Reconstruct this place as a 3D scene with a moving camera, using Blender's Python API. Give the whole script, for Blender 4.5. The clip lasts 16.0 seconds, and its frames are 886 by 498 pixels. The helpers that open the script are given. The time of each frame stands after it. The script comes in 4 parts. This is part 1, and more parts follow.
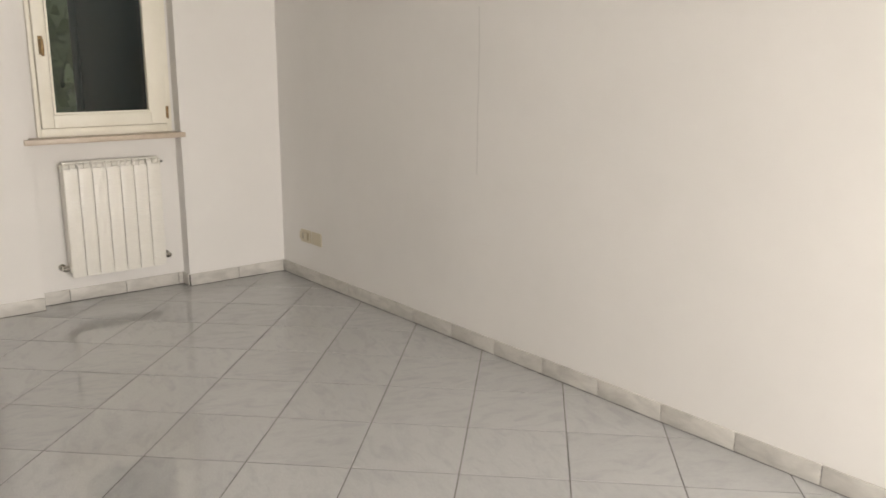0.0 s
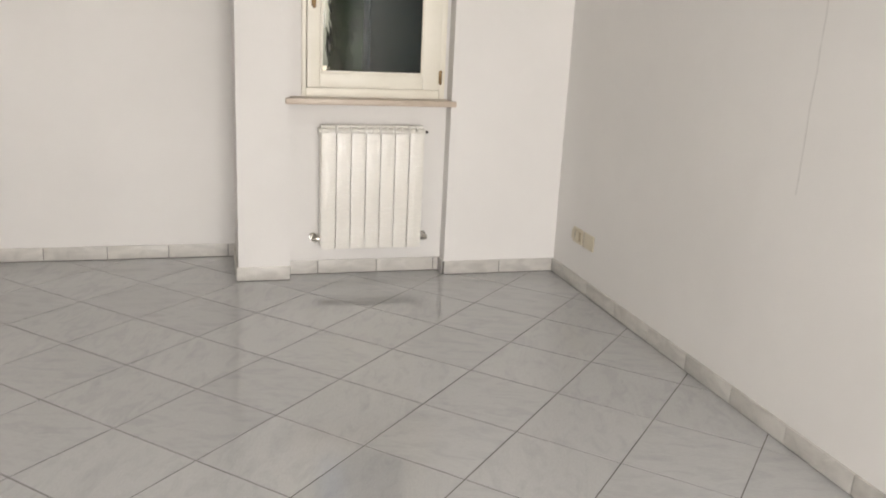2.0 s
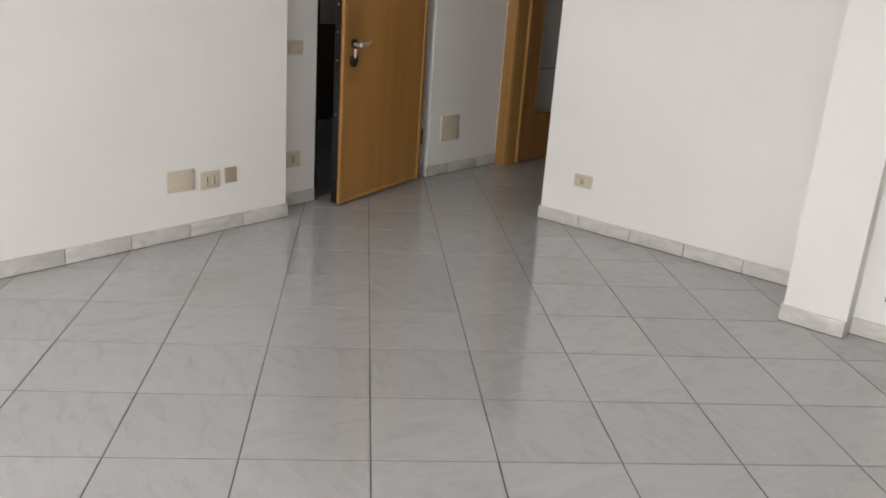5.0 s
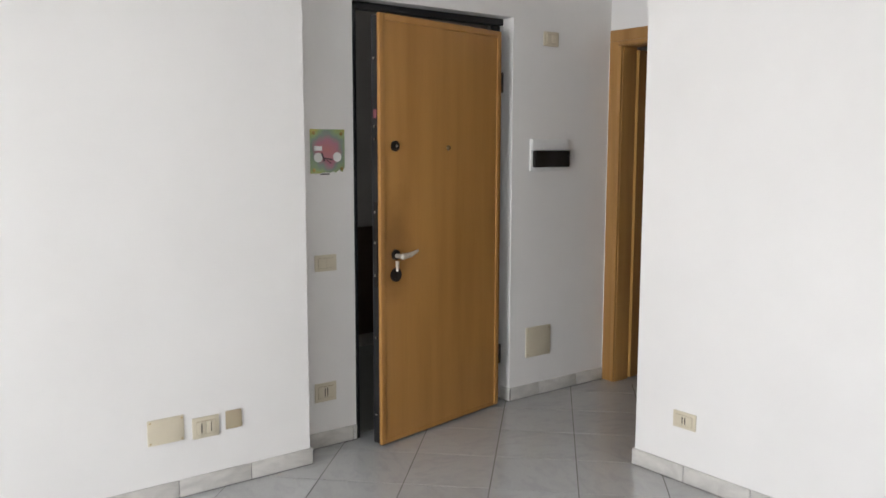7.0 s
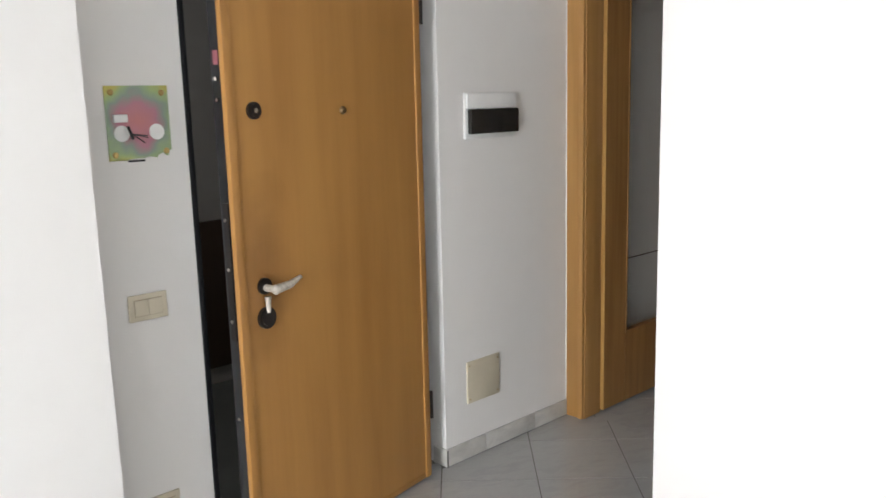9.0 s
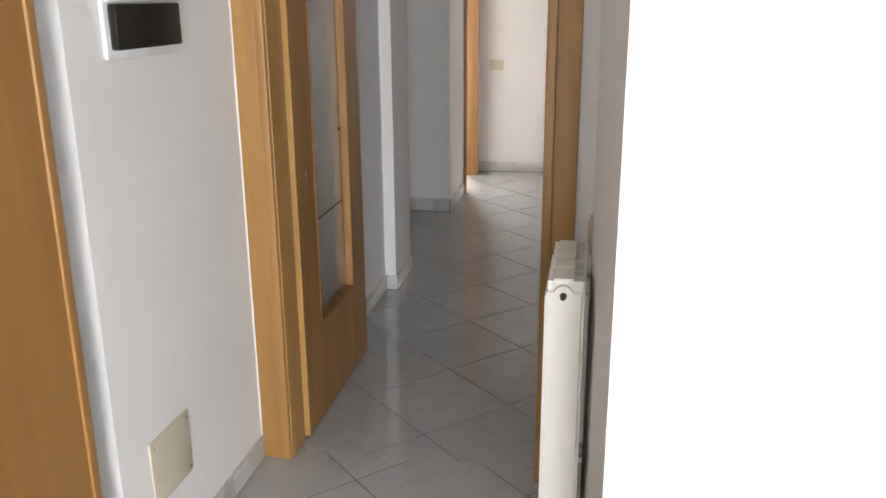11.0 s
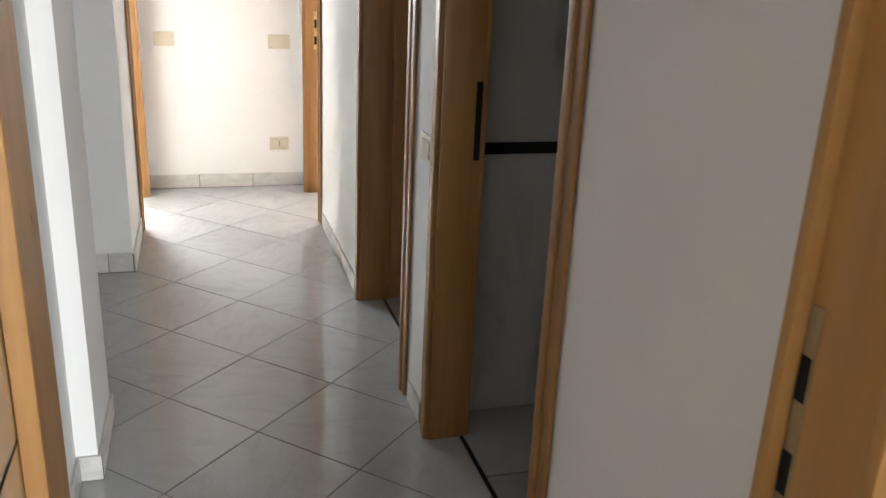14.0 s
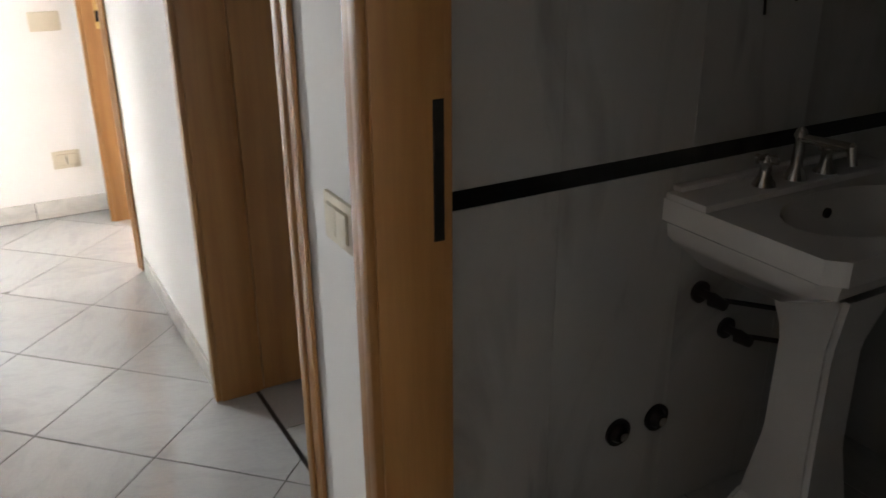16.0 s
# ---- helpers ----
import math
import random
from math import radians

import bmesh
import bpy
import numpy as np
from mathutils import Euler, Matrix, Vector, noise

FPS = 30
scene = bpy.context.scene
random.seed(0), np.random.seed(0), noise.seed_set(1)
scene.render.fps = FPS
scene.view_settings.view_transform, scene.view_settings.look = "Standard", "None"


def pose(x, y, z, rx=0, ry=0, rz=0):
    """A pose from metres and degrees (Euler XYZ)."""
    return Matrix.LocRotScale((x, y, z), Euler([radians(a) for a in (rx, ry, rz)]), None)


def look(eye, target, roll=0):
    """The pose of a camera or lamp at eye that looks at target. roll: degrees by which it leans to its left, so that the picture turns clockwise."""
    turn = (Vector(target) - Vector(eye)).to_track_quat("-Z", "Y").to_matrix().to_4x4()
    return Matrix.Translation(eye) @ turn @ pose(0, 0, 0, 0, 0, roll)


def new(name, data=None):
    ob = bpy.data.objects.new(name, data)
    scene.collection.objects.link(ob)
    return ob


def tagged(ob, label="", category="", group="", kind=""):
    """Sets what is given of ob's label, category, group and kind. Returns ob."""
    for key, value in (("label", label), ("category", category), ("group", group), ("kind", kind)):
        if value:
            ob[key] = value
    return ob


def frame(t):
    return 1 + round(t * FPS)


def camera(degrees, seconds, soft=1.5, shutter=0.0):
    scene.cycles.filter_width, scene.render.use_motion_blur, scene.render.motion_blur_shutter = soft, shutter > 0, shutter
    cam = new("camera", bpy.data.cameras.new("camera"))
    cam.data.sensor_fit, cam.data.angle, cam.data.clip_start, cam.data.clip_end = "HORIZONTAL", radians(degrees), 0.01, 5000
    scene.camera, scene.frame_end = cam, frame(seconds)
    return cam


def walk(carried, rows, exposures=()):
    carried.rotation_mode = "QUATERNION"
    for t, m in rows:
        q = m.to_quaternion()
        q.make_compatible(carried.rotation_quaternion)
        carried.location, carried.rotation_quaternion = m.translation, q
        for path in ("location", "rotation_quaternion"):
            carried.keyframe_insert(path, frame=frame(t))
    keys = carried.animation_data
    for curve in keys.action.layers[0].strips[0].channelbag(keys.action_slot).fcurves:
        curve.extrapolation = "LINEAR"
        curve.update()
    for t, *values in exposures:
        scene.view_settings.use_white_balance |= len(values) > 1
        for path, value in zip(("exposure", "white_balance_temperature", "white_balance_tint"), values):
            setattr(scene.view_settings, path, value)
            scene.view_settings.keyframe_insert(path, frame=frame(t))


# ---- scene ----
cam = camera(55.7, 16.0, shutter=0.2)

PATH = [
    (0, (-0.639, -3.145, 1.418), (0.583, -1.625, 0.974), 0.2),
    (0.5, (-0.489, -2.935, 1.453), (0.574, -1.288, 1.053), 0.0),
    (1, (-0.342, -2.796, 1.473), (0.562, -1.047, 1.122), -0.1),
    (1.5, (-0.113, -2.682, 1.469), (0.621, -0.862, 1.082), 1.5),
    (2, (0.06, -2.512, 1.394), (0.596, -0.659, 0.867), 2.8),
    (2.5, (0.265, -2.349, 1.332), (0.51, -0.491, 0.633), 3.8),
    (3, (0.518, -2.323, 1.312), (0.372, -0.47, 0.574), 4.5),
    (3.5, (0.782, -2.265, 1.324), (0.316, -0.455, 0.613), 3.8),
    (4, (0.992, -2.143, 1.335), (0.315, -0.391, 0.646), 4.2),
    (4.5, (1.145, -2.018, 1.333), (0.186, -0.393, 0.67), 4.7),
    (4.7, (1.212, -1.961, 1.353), (0.143, -0.406, 0.691), 4.8),
    (6.8, (1.124, -0.806, 1.491), (-0.434, 0.41, 1.188), 0.3),
    (7, (1.023, -0.678, 1.488), (-0.548, 0.535, 1.244), 0.1),
    (7.5, (0.794, -0.4, 1.51), (-0.773, 0.83, 1.329), 0.3),
    (8, (0.521, -0.111, 1.512), (-1.039, 1.122, 1.297), 1.8),
    (8.5, (0.176, 0.1, 1.507), (-1.347, 1.367, 1.232), 0.1),
    (9, (-0.164, 0.291, 1.511), (-1.582, 1.655, 1.156), -1.4),
    (9.5, (-0.485, 0.511, 1.507), (-1.743, 2.011, 1.096), -1.5),
    (10, (-0.82, 0.644, 1.460), (-1.802, 2.327, 1.008), -1.8),
    (10.2, (-0.968, 0.694, 1.486), (-1.812, 2.441, 1.0), -1.3),
    (12.3, (-1.987, 1.743, 1.444), (-1.935, 3.643, 0.823), -0.5),
    (12.5, (-2.033, 1.866, 1.45), (-1.979, 3.779, 0.867), -0.1),
    (13, (-2.156, 2.22, 1.445), (-1.935, 4.132, 0.904), -0.7),
    (13.5, (-2.19, 2.548, 1.423), (-1.657, 4.387, 0.847), 0.1),
    (14, (-2.156, 2.865, 1.41), (-1.609, 4.677, 0.767), 2.6),
    (14.5, (-2.126, 3.121, 1.395), (-1.793, 4.965, 0.696), 0.5),
    (15, (-2.111, 3.426, 1.39), (-1.788, 5.27, 0.685), -1.4),
    (15.5, (-2.032, 3.752, 1.386), (-1.468, 5.529, 0.661), -1.7),
    (16, (-1.991, 4.011, 1.364), (-1.084, 5.627, 0.612), -0.5),
]
# seconds, stops, kelvin, tint: the phone's own exposure and white balance
EXPOSURES = [
    (0.0, 0.08, 7500, 12), (1.5, 0.32, 7150, 12), (2.5, 0.50, 7050, 12), (3.0, 0.80, 7050, 12), (3.5, 0.68, 7000, 12), (4.5, 0.36, 6850, 12), (4.7, 0.36, 6800, 12),
    (7.0, 0.80, 6350, 10), (8.0, 1.08, 6350, 9), (9.0, 1.32, 6350, 9), (9.5, 1.5, 6450, 11), (10.0, 1.85, 6550, 11), (10.2, 1.68, 6500, 11),
    (12.5, 2.05, 6050, 8), (13.2, 2.3, 5850, 7), (14.0, 2.55, 6250, 7), (15.0, 2.42, 6300, 8), (15.5, 2.48, 6300, 8), (16.0, 2.75, 6300, 8),
]
walk(cam, [(t, look(eye, target, roll)) for t, eye, target, roll in PATH], EXPOSURES)

# ---- light ----
world = bpy.data.worlds.new("sky")
scene.world = world
world.use_nodes = True
_sky = world.node_tree.nodes.new("ShaderNodeTexSky")
_sky.sky_type = "NISHITA"
_sky.sun_disc = False
_sky.sun_elevation = radians(52.7)
_sky.sun_rotation = radians(145)
world.node_tree.links.new(_sky.outputs[0], world.node_tree.nodes["Background"].inputs[0])
world.node_tree.nodes["Background"].inputs[1].default_value = 0.12


def lamp(name, kind, m, energy, color, **more):
    data = bpy.data.lights.new(name, kind)
    data.energy, data.color = energy, color
    ob = new(name, data)
    ob.matrix_world = m
    return ob


sun = lamp("sun", "SUN", look((0.35, -0.5, 0.80), (0, 0, 0)), 4.5, (1.0, 0.93, 0.82))
sun.data.angle = radians(0.5)


def area_lamp(name, centre, towards, width, height, energy, color):
    """Sky light that enters through a window's opening, or the added landing fill."""
    ob = lamp(name, "AREA", look(centre, (centre[0] + towards[0], centre[1] + towards[1], centre[2] + towards[2])), energy, color)
    ob.data.shape, ob.data.size, ob.data.size_y = "RECTANGLE", width, height
    return ob


area_lamp("balcony_daylight", (0.6, -5.5, 1.16), (0.03, 1, -0.95), 2.1, 2.1, 205, (0.965, 0.97, 0.985))
area_lamp("left_bedroom_daylight", (-3.4, 10.25, 1.42), (0.3, -1, -0.55), 1.4, 1.6, 108, (0.96, 0.965, 0.955))
area_lamp("right_bedroom_daylight", (-0.95, 10.1, 1.4), (-0.1, -1, -0.55), 0.9, 1.5, 35, (1.0, 0.86, 0.79))
# added fill lamp, no window here; lifts the landing seen past the door
area_lamp("landing_daylight", (-3.5, 0.75, 1.7), (0, 1, -0.1), 0.8, 1.0, 1.3, (0.95, 0.97, 1.0))

# ---- materials ----


def material(name, base, rough=0.5, metal=0.0, dark=None, scale=6.0, amount=1.0, bump=0.0, bump_scale=60.0,
             stretch=(1, 1, 1), random_shift=0.0, detail=4.0, fine=0.0, coat=0.0, spec=0.5, distort=0.0, low=0.35, high=0.65):
    """Principled surface: two colours mixed by noise, a finer grain on top, bump, and a shift for each object."""
    mat = bpy.data.materials.new(name)
    mat.use_nodes = True
    nt = mat.node_tree
    n, l = nt.nodes, nt.links
    p = n["Principled BSDF"]
    p.inputs["Roughness"].default_value = rough
    p.inputs["Metallic"].default_value = metal
    p.inputs["Coat Weight"].default_value = coat
    p.inputs["Specular IOR Level"].default_value = spec
    co = n.new("ShaderNodeTexCoord")
    mp = n.new("ShaderNodeMapping")
    mp.inputs["Scale"].default_value = stretch
    l.new(co.outputs["Object"], mp.inputs["Vector"])
    vec = mp.outputs["Vector"]
    info = n.new("ShaderNodeObjectInfo")
    if random_shift:
        mul = n.new("ShaderNodeMath")
        mul.operation = "MULTIPLY"
        mul.inputs[1].default_value = 37.0
        l.new(info.outputs["Random"], mul.inputs[0])
        add = n.new("ShaderNodeVectorMath")
        add.operation = "ADD"
        l.new(vec, add.inputs[0])
        l.new(mul.outputs[0], add.inputs[1])
        vec = add.outputs[0]
    t1 = n.new("ShaderNodeTexNoise")
    t1.inputs["Scale"].default_value = scale
    t1.inputs["Detail"].default_value = detail
    t1.inputs["Distortion"].default_value = distort
    l.new(vec, t1.inputs["Vector"])
    ramp = n.new("ShaderNodeMapRange")
    ramp.inputs["From Min"].default_value, ramp.inputs["From Max"].default_value = low, high
    ramp.inputs["To Max"].default_value = amount
    l.new(t1.outputs["Fac"], ramp.inputs["Value"])
    mix = n.new("ShaderNodeMix")
    mix.data_type = "RGBA"
    dark = dark or tuple(c * 0.9 for c in base)
    mix.inputs["A"].default_value = (*base, 1)
    mix.inputs["B"].default_value = (*dark, 1)
    l.new(ramp.outputs["Result"], mix.inputs["Factor"])
    col = mix.outputs["Result"]
    if fine or random_shift:
        t2 = n.new("ShaderNodeTexNoise")
        t2.inputs["Scale"].default_value = scale * 9
        t2.inputs["Detail"].default_value = 3
        l.new(vec, t2.inputs["Vector"])
        hsv = n.new("ShaderNodeHueSaturation")
        m1 = n.new("ShaderNodeMapRange")
        m1.inputs["To Min"].default_value, m1.inputs["To Max"].default_value = 1 - fine, 1 + fine
        l.new(t2.outputs["Fac"], m1.inputs["Value"])
        m2 = n.new("ShaderNodeMapRange")
        m2.inputs["To Min"].default_value, m2.inputs["To Max"].default_value = 1 - random_shift, 1 + random_shift
        l.new(info.outputs["Random"], m2.inputs["Value"])
        m3 = n.new("ShaderNodeMath")
        m3.operation = "MULTIPLY"
        l.new(m1.outputs[0], m3.inputs[0])
        l.new(m2.outputs[0], m3.inputs[1])
        l.new(m3.outputs[0], hsv.inputs["Value"])
        l.new(col, hsv.inputs["Color"])
        col = hsv.outputs["Color"]
    l.new(col, p.inputs["Base Color"])
    if bump:
        t3 = n.new("ShaderNodeTexNoise")
        t3.inputs["Scale"].default_value = bump_scale
        t3.inputs["Detail"].default_value = 3
        l.new(vec, t3.inputs["Vector"])
        b = n.new("ShaderNodeBump")
        b.inputs["Strength"].default_value = bump
        b.inputs["Distance"].default_value = 0.004
        l.new(t3.outputs["Fac"], b.inputs["Height"])
        l.new(b.outputs["Normal"], p.inputs["Normal"])
    return mat


plaster = material("white_wall_paint", (0.80, 0.785, 0.765), 0.75, dark=(0.765, 0.75, 0.73), scale=1.3, bump=0.12, bump_scale=45, fine=0.012)
ceiling_paint = material("ceiling_paint", (0.82, 0.81, 0.80), 0.8, scale=1.0, bump=0.1, bump_scale=50)
floor_tile_mat = material("grey_porcelain", (0.462, 0.466, 0.463), 0.085, dark=(0.408, 0.414, 0.414), scale=11.0, stretch=(0.7, 1.7, 1), random_shift=0.03, spec=0.9,
                          fine=0.08, detail=10, distort=0.9, bump=0.006, bump_scale=7, low=0.47, high=0.74)


def quarter_turns(mat):
    """Each tile is laid in one of four directions, so the streaks of its glaze run along or across."""
    n, l = mat.node_tree.nodes, mat.node_tree.links
    mapping = next(q for q in n if q.type == "MAPPING")
    co, info = next(q for q in n if q.type == "TEX_COORD"), next(q for q in n if q.type == "OBJECT_INFO")
    mul, flo, ang, rot = n.new("ShaderNodeMath"), n.new("ShaderNodeMath"), n.new("ShaderNodeMath"), n.new("ShaderNodeVectorRotate")
    mul.operation, flo.operation, ang.operation = "MULTIPLY", "FLOOR", "MULTIPLY_ADD"
    mul.inputs[1].default_value = 4.0
    ang.inputs[1].default_value, ang.inputs[2].default_value = math.pi / 2, radians(20)
    rot.rotation_type = "Z_AXIS"
    l.new(info.outputs["Random"], mul.inputs[0])
    l.new(mul.outputs[0], flo.inputs[0])
    l.new(flo.outputs[0], ang.inputs[0])
    l.new(ang.outputs[0], rot.inputs["Angle"])
    l.new(co.outputs["Object"], rot.inputs["Vector"])
    l.new(rot.outputs["Vector"], mapping.inputs["Vector"])


quarter_turns(floor_tile_mat)
grout_mat = material("grey_grout", (0.17, 0.16, 0.148), 0.9, dark=(0.10, 0.095, 0.088), scale=4, fine=0.05)
skirt_mat = material("grey_skirting_tile", (0.60, 0.58, 0.545), 0.28, dark=(0.47, 0.455, 0.43), scale=7, stretch=(1, 1, 2.2), random_shift=0.04, fine=0.05,
                     detail=6, distort=1.0, low=0.4, high=0.7)
oak = material("orange_oak_veneer", (0.41, 0.222, 0.070), 0.38, dark=(0.31, 0.156, 0.044), scale=3.0, stretch=(6, 6, 0.35), fine=0.05, detail=6, bump=0.03,
               bump_scale=60, low=0.35, high=0.75)
veneer = material("honey_oak_veneer", (0.44, 0.225, 0.062), 0.40, dark=(0.35, 0.165, 0.042), scale=2.2, stretch=(3.5, 3.5, 0.30), fine=0.05, detail=7, distort=0.3,
                  bump=0.03, bump_scale=60, low=0.34, high=0.72)


def handled(mat, at, spread, depth):
    """Grease and wear around a handle: a soft darker patch with a ragged outline."""
    n, l = mat.node_tree.nodes, mat.node_tree.links
    p = n["Principled BSDF"]
    old = p.inputs["Base Color"].links[0].from_socket
    co, sub, ln, ns = n.new("ShaderNodeTexCoord"), n.new("ShaderNodeVectorMath"), n.new("ShaderNodeVectorMath"), n.new("ShaderNodeTexNoise")
    mul, add, ramp, mix = n.new("ShaderNodeVectorMath"), n.new("ShaderNodeMath"), n.new("ShaderNodeMapRange"), n.new("ShaderNodeMix")
    sub.operation, mul.operation, ln.operation, add.operation = "SUBTRACT", "MULTIPLY", "LENGTH", "MULTIPLY_ADD"
    sub.inputs[1].default_value, mul.inputs[1].default_value = at, spread
    ns.inputs["Scale"].default_value = 9
    add.inputs[1].default_value = 0.9
    l.new(co.outputs["Object"], sub.inputs[0])
    l.new(sub.outputs[0], mul.inputs[0])
    l.new(mul.outputs[0], ln.inputs[0])
    l.new(co.outputs["Object"], ns.inputs["Vector"])
    l.new(ns.outputs["Fac"], add.inputs[0])
    l.new(ln.outputs["Value"], add.inputs[2])
    ramp.inputs["From Min"].default_value, ramp.inputs["From Max"].default_value = 0.6, 1.5
    ramp.inputs["To Min"].default_value, ramp.inputs["To Max"].default_value = depth, 0.0
    l.new(add.outputs[0], ramp.inputs["Value"])
    mix.data_type, mix.blend_type = "RGBA", "MULTIPLY"
    mix.inputs["B"].default_value = (0.45, 0.40, 0.38, 1)
    l.new(ramp.outputs["Result"], mix.inputs["Factor"])
    l.new(old, mix.inputs["A"])
    l.new(mix.outputs["Result"], p.inputs["Base Color"])


handled(veneer, (-0.82, 0.0, 1.0), (8.0, 0.0, 3.0), 0.6)
oak_edge = material("golden_oak_edge", (0.46, 0.27, 0.085), 0.4, dark=(0.38, 0.21, 0.06), scale=5, stretch=(9, 9, 0.5), fine=0.06)
brown_wood = material("orange_brown_door_wood", (0.32, 0.160, 0.048), 0.42, dark=(0.24, 0.112, 0.030), scale=3, stretch=(9, 9, 0.5), fine=0.08, detail=5)
ivory = material("ivory_plastic", (0.62, 0.56, 0.43), 0.4, dark=(0.58, 0.52, 0.40), scale=9, fine=0.02)
ivory_dark = material("tan_plastic", (0.42, 0.35, 0.24), 0.45, scale=9, fine=0.03)
white_plastic = material("white_plastic", (0.80, 0.80, 0.79), 0.35, scale=8)
smoke = material("smoked_plastic", (0.018, 0.016, 0.014), 0.25, scale=8)
black_metal = material("black_steel", (0.012, 0.012, 0.014), 0.4, scale=10, fine=0.1)
bronze = material("brown_bronze", (0.26, 0.17, 0.075), 0.4, metal=0.6, dark=(0.16, 0.10, 0.045), scale=25, fine=0.1)
matt_black = material("matt_black_metal", (0.010, 0.009, 0.009), 0.8, scale=10, spec=0.15)
strike_metal = material("worn_strike_metal", (0.34, 0.25, 0.14), 0.5, metal=0.3, scale=30, fine=0.1)
dark_metal = material("burnished_dark_metal", (0.035, 0.03, 0.028), 0.35, metal=0.6, scale=20, fine=0.1)
brass = material("aged_brass", (0.55, 0.40, 0.16), 0.35, metal=1.0, dark=(0.35, 0.24, 0.10), scale=30, fine=0.1)
chrome = material("worn_chrome", (0.62, 0.60, 0.56), 0.22, metal=1.0, dark=(0.45, 0.42, 0.38), scale=25, fine=0.08)
wrapped_metal = material("film_wrapped_metal", (0.62, 0.58, 0.52), 0.3, metal=0.35, dark=(0.42, 0.38, 0.33), scale=60, fine=0.2, bump=0.6, bump_scale=90)
enamel = material("white_radiator_enamel", (0.83, 0.81, 0.75), 0.32, dark=(0.80, 0.775, 0.71), scale=5, fine=0.015)
cream_paint = material("cream_window_paint", (0.85, 0.82, 0.725), 0.4, dark=(0.82, 0.785, 0.685), scale=6, fine=0.02)
marble_sill = material("beige_marble_sill", (0.60, 0.51, 0.42), 0.35, dark=(0.50, 0.41, 0.33), scale=9, fine=0.05, detail=7)
shutter_paint = material("dark_green_shutter", (0.030, 0.046, 0.050), 0.5, scale=5, fine=0.1)
facade_mat = material("cream_render", (0.70, 0.62, 0.46), 0.9, dark=(0.60, 0.52, 0.38), scale=1.2, fine=0.06, bump=0.2)
porcelain = material("white_porcelain", (0.78, 0.77, 0.74), 0.12, scale=4, coat=0.3)
bath_tile_mat = material("veined_bathroom_tile", (0.46, 0.465, 0.445), 0.22, dark=(0.345, 0.345, 0.325), scale=2.2, stretch=(1.6, 1, 0.5), random_shift=0.004,
                         detail=8, distort=2.2, fine=0.03, low=0.52, high=0.68)
black_tile = material("black_listello_tile", (0.006, 0.006, 0.007), 0.2, scale=6)
dado = material("dark_brown_dado", (0.075, 0.040, 0.022), 0.5, scale=4, fine=0.1)
landing_paint = material("landing_grey_paint", (0.55, 0.52, 0.48), 0.8, scale=2)
landing_floor = material("landing_stone", (0.22, 0.22, 0.20), 0.4, scale=3, fine=0.08)
seal = material("white_sealant", (0.82, 0.82, 0.80), 0.6, scale=12)
crack_mat = material("hairline_crack_shade", (0.73, 0.715, 0.695), 0.9, scale=30)


def zinc_plate():
    """Yellow-chromated steel: green, pink and yellow tints in soft patches."""
    mat = bpy.data.materials.new("iridescent_zinc_plating")
    mat.use_nodes = True
    n, l = mat.node_tree.nodes, mat.node_tree.links
    p = n["Principled BSDF"]
    p.inputs["Metallic"].default_value, p.inputs["Roughness"].default_value = 0.2, 0.42
    co = n.new("ShaderNodeTexCoord")
    gr = n.new("ShaderNodeVectorMath")
    gr.operation = "LENGTH"
    l.new(co.outputs["Object"], gr.inputs[0])
    ns = n.new("ShaderNodeTexNoise")
    ns.inputs["Scale"].default_value = 14
    l.new(co.outputs["Object"], ns.inputs["Vector"])
    ad = n.new("ShaderNodeMath")
    ad.operation = "MULTIPLY_ADD"
    ad.inputs[1].default_value = 0.09
    l.new(ns.outputs["Fac"], ad.inputs[0])
    l.new(gr.outputs["Value"], ad.inputs[2])
    cr = n.new("ShaderNodeValToRGB")
    e = cr.color_ramp.elements
    e[0].position, e[0].color = 0.05, (0.50, 0.20, 0.20, 1)
    e[1].position, e[1].color = 0.19, (0.60, 0.46, 0.07, 1)
    for at, c in ((0.105, (0.44, 0.20, 0.25, 1)), (0.130, (0.24, 0.31, 0.26, 1)), (0.158, (0.34, 0.44, 0.20, 1))):
        q = e.new(at)
        q.color = c
    l.new(ad.outputs[0], cr.inputs["Fac"])
    l.new(cr.outputs["Color"], p.inputs["Base Color"])
    return mat


zinc = zinc_plate()


def glass_mat(name, tint, rough):
    mat = bpy.data.materials.new(name)
    mat.use_nodes = True
    p = mat.node_tree.nodes["Principled BSDF"]
    p.inputs["Base Color"].default_value = (*tint, 1)
    p.inputs["Roughness"].default_value = rough
    p.inputs["Transmission Weight"].default_value = 1.0
    p.inputs["IOR"].default_value = 1.45
    return mat


clear_glass = glass_mat("clear_glass", (0.95, 0.97, 0.97), 0.0)
clear_glass.node_tree.nodes["Principled BSDF"].inputs["IOR"].default_value = 1.2
satin_glass = glass_mat("satin_glass", (0.85, 0.86, 0.85), 0.35)
satin_glass.node_tree.nodes["Principled BSDF"].inputs["Coat Weight"].default_value = 1.0

# ---- builders ----


def box(bm, lo, hi, r=0.0, seg=2):
    """An upright block between two corners, its edges rounded by r."""
    m = Matrix.Translation([(a + b) / 2 for a, b in zip(lo, hi)]) @ Matrix.Diagonal([b - a for a, b in zip(lo, hi)] + [1])
    verts = bmesh.ops.create_cube(bm, size=1, matrix=m)["verts"]
    if r:
        edges = {e for v in verts for e in v.link_edges}
        bmesh.ops.bevel(bm, geom=list(edges), offset=r, segments=seg, profile=0.6, affect="EDGES")
    return bm


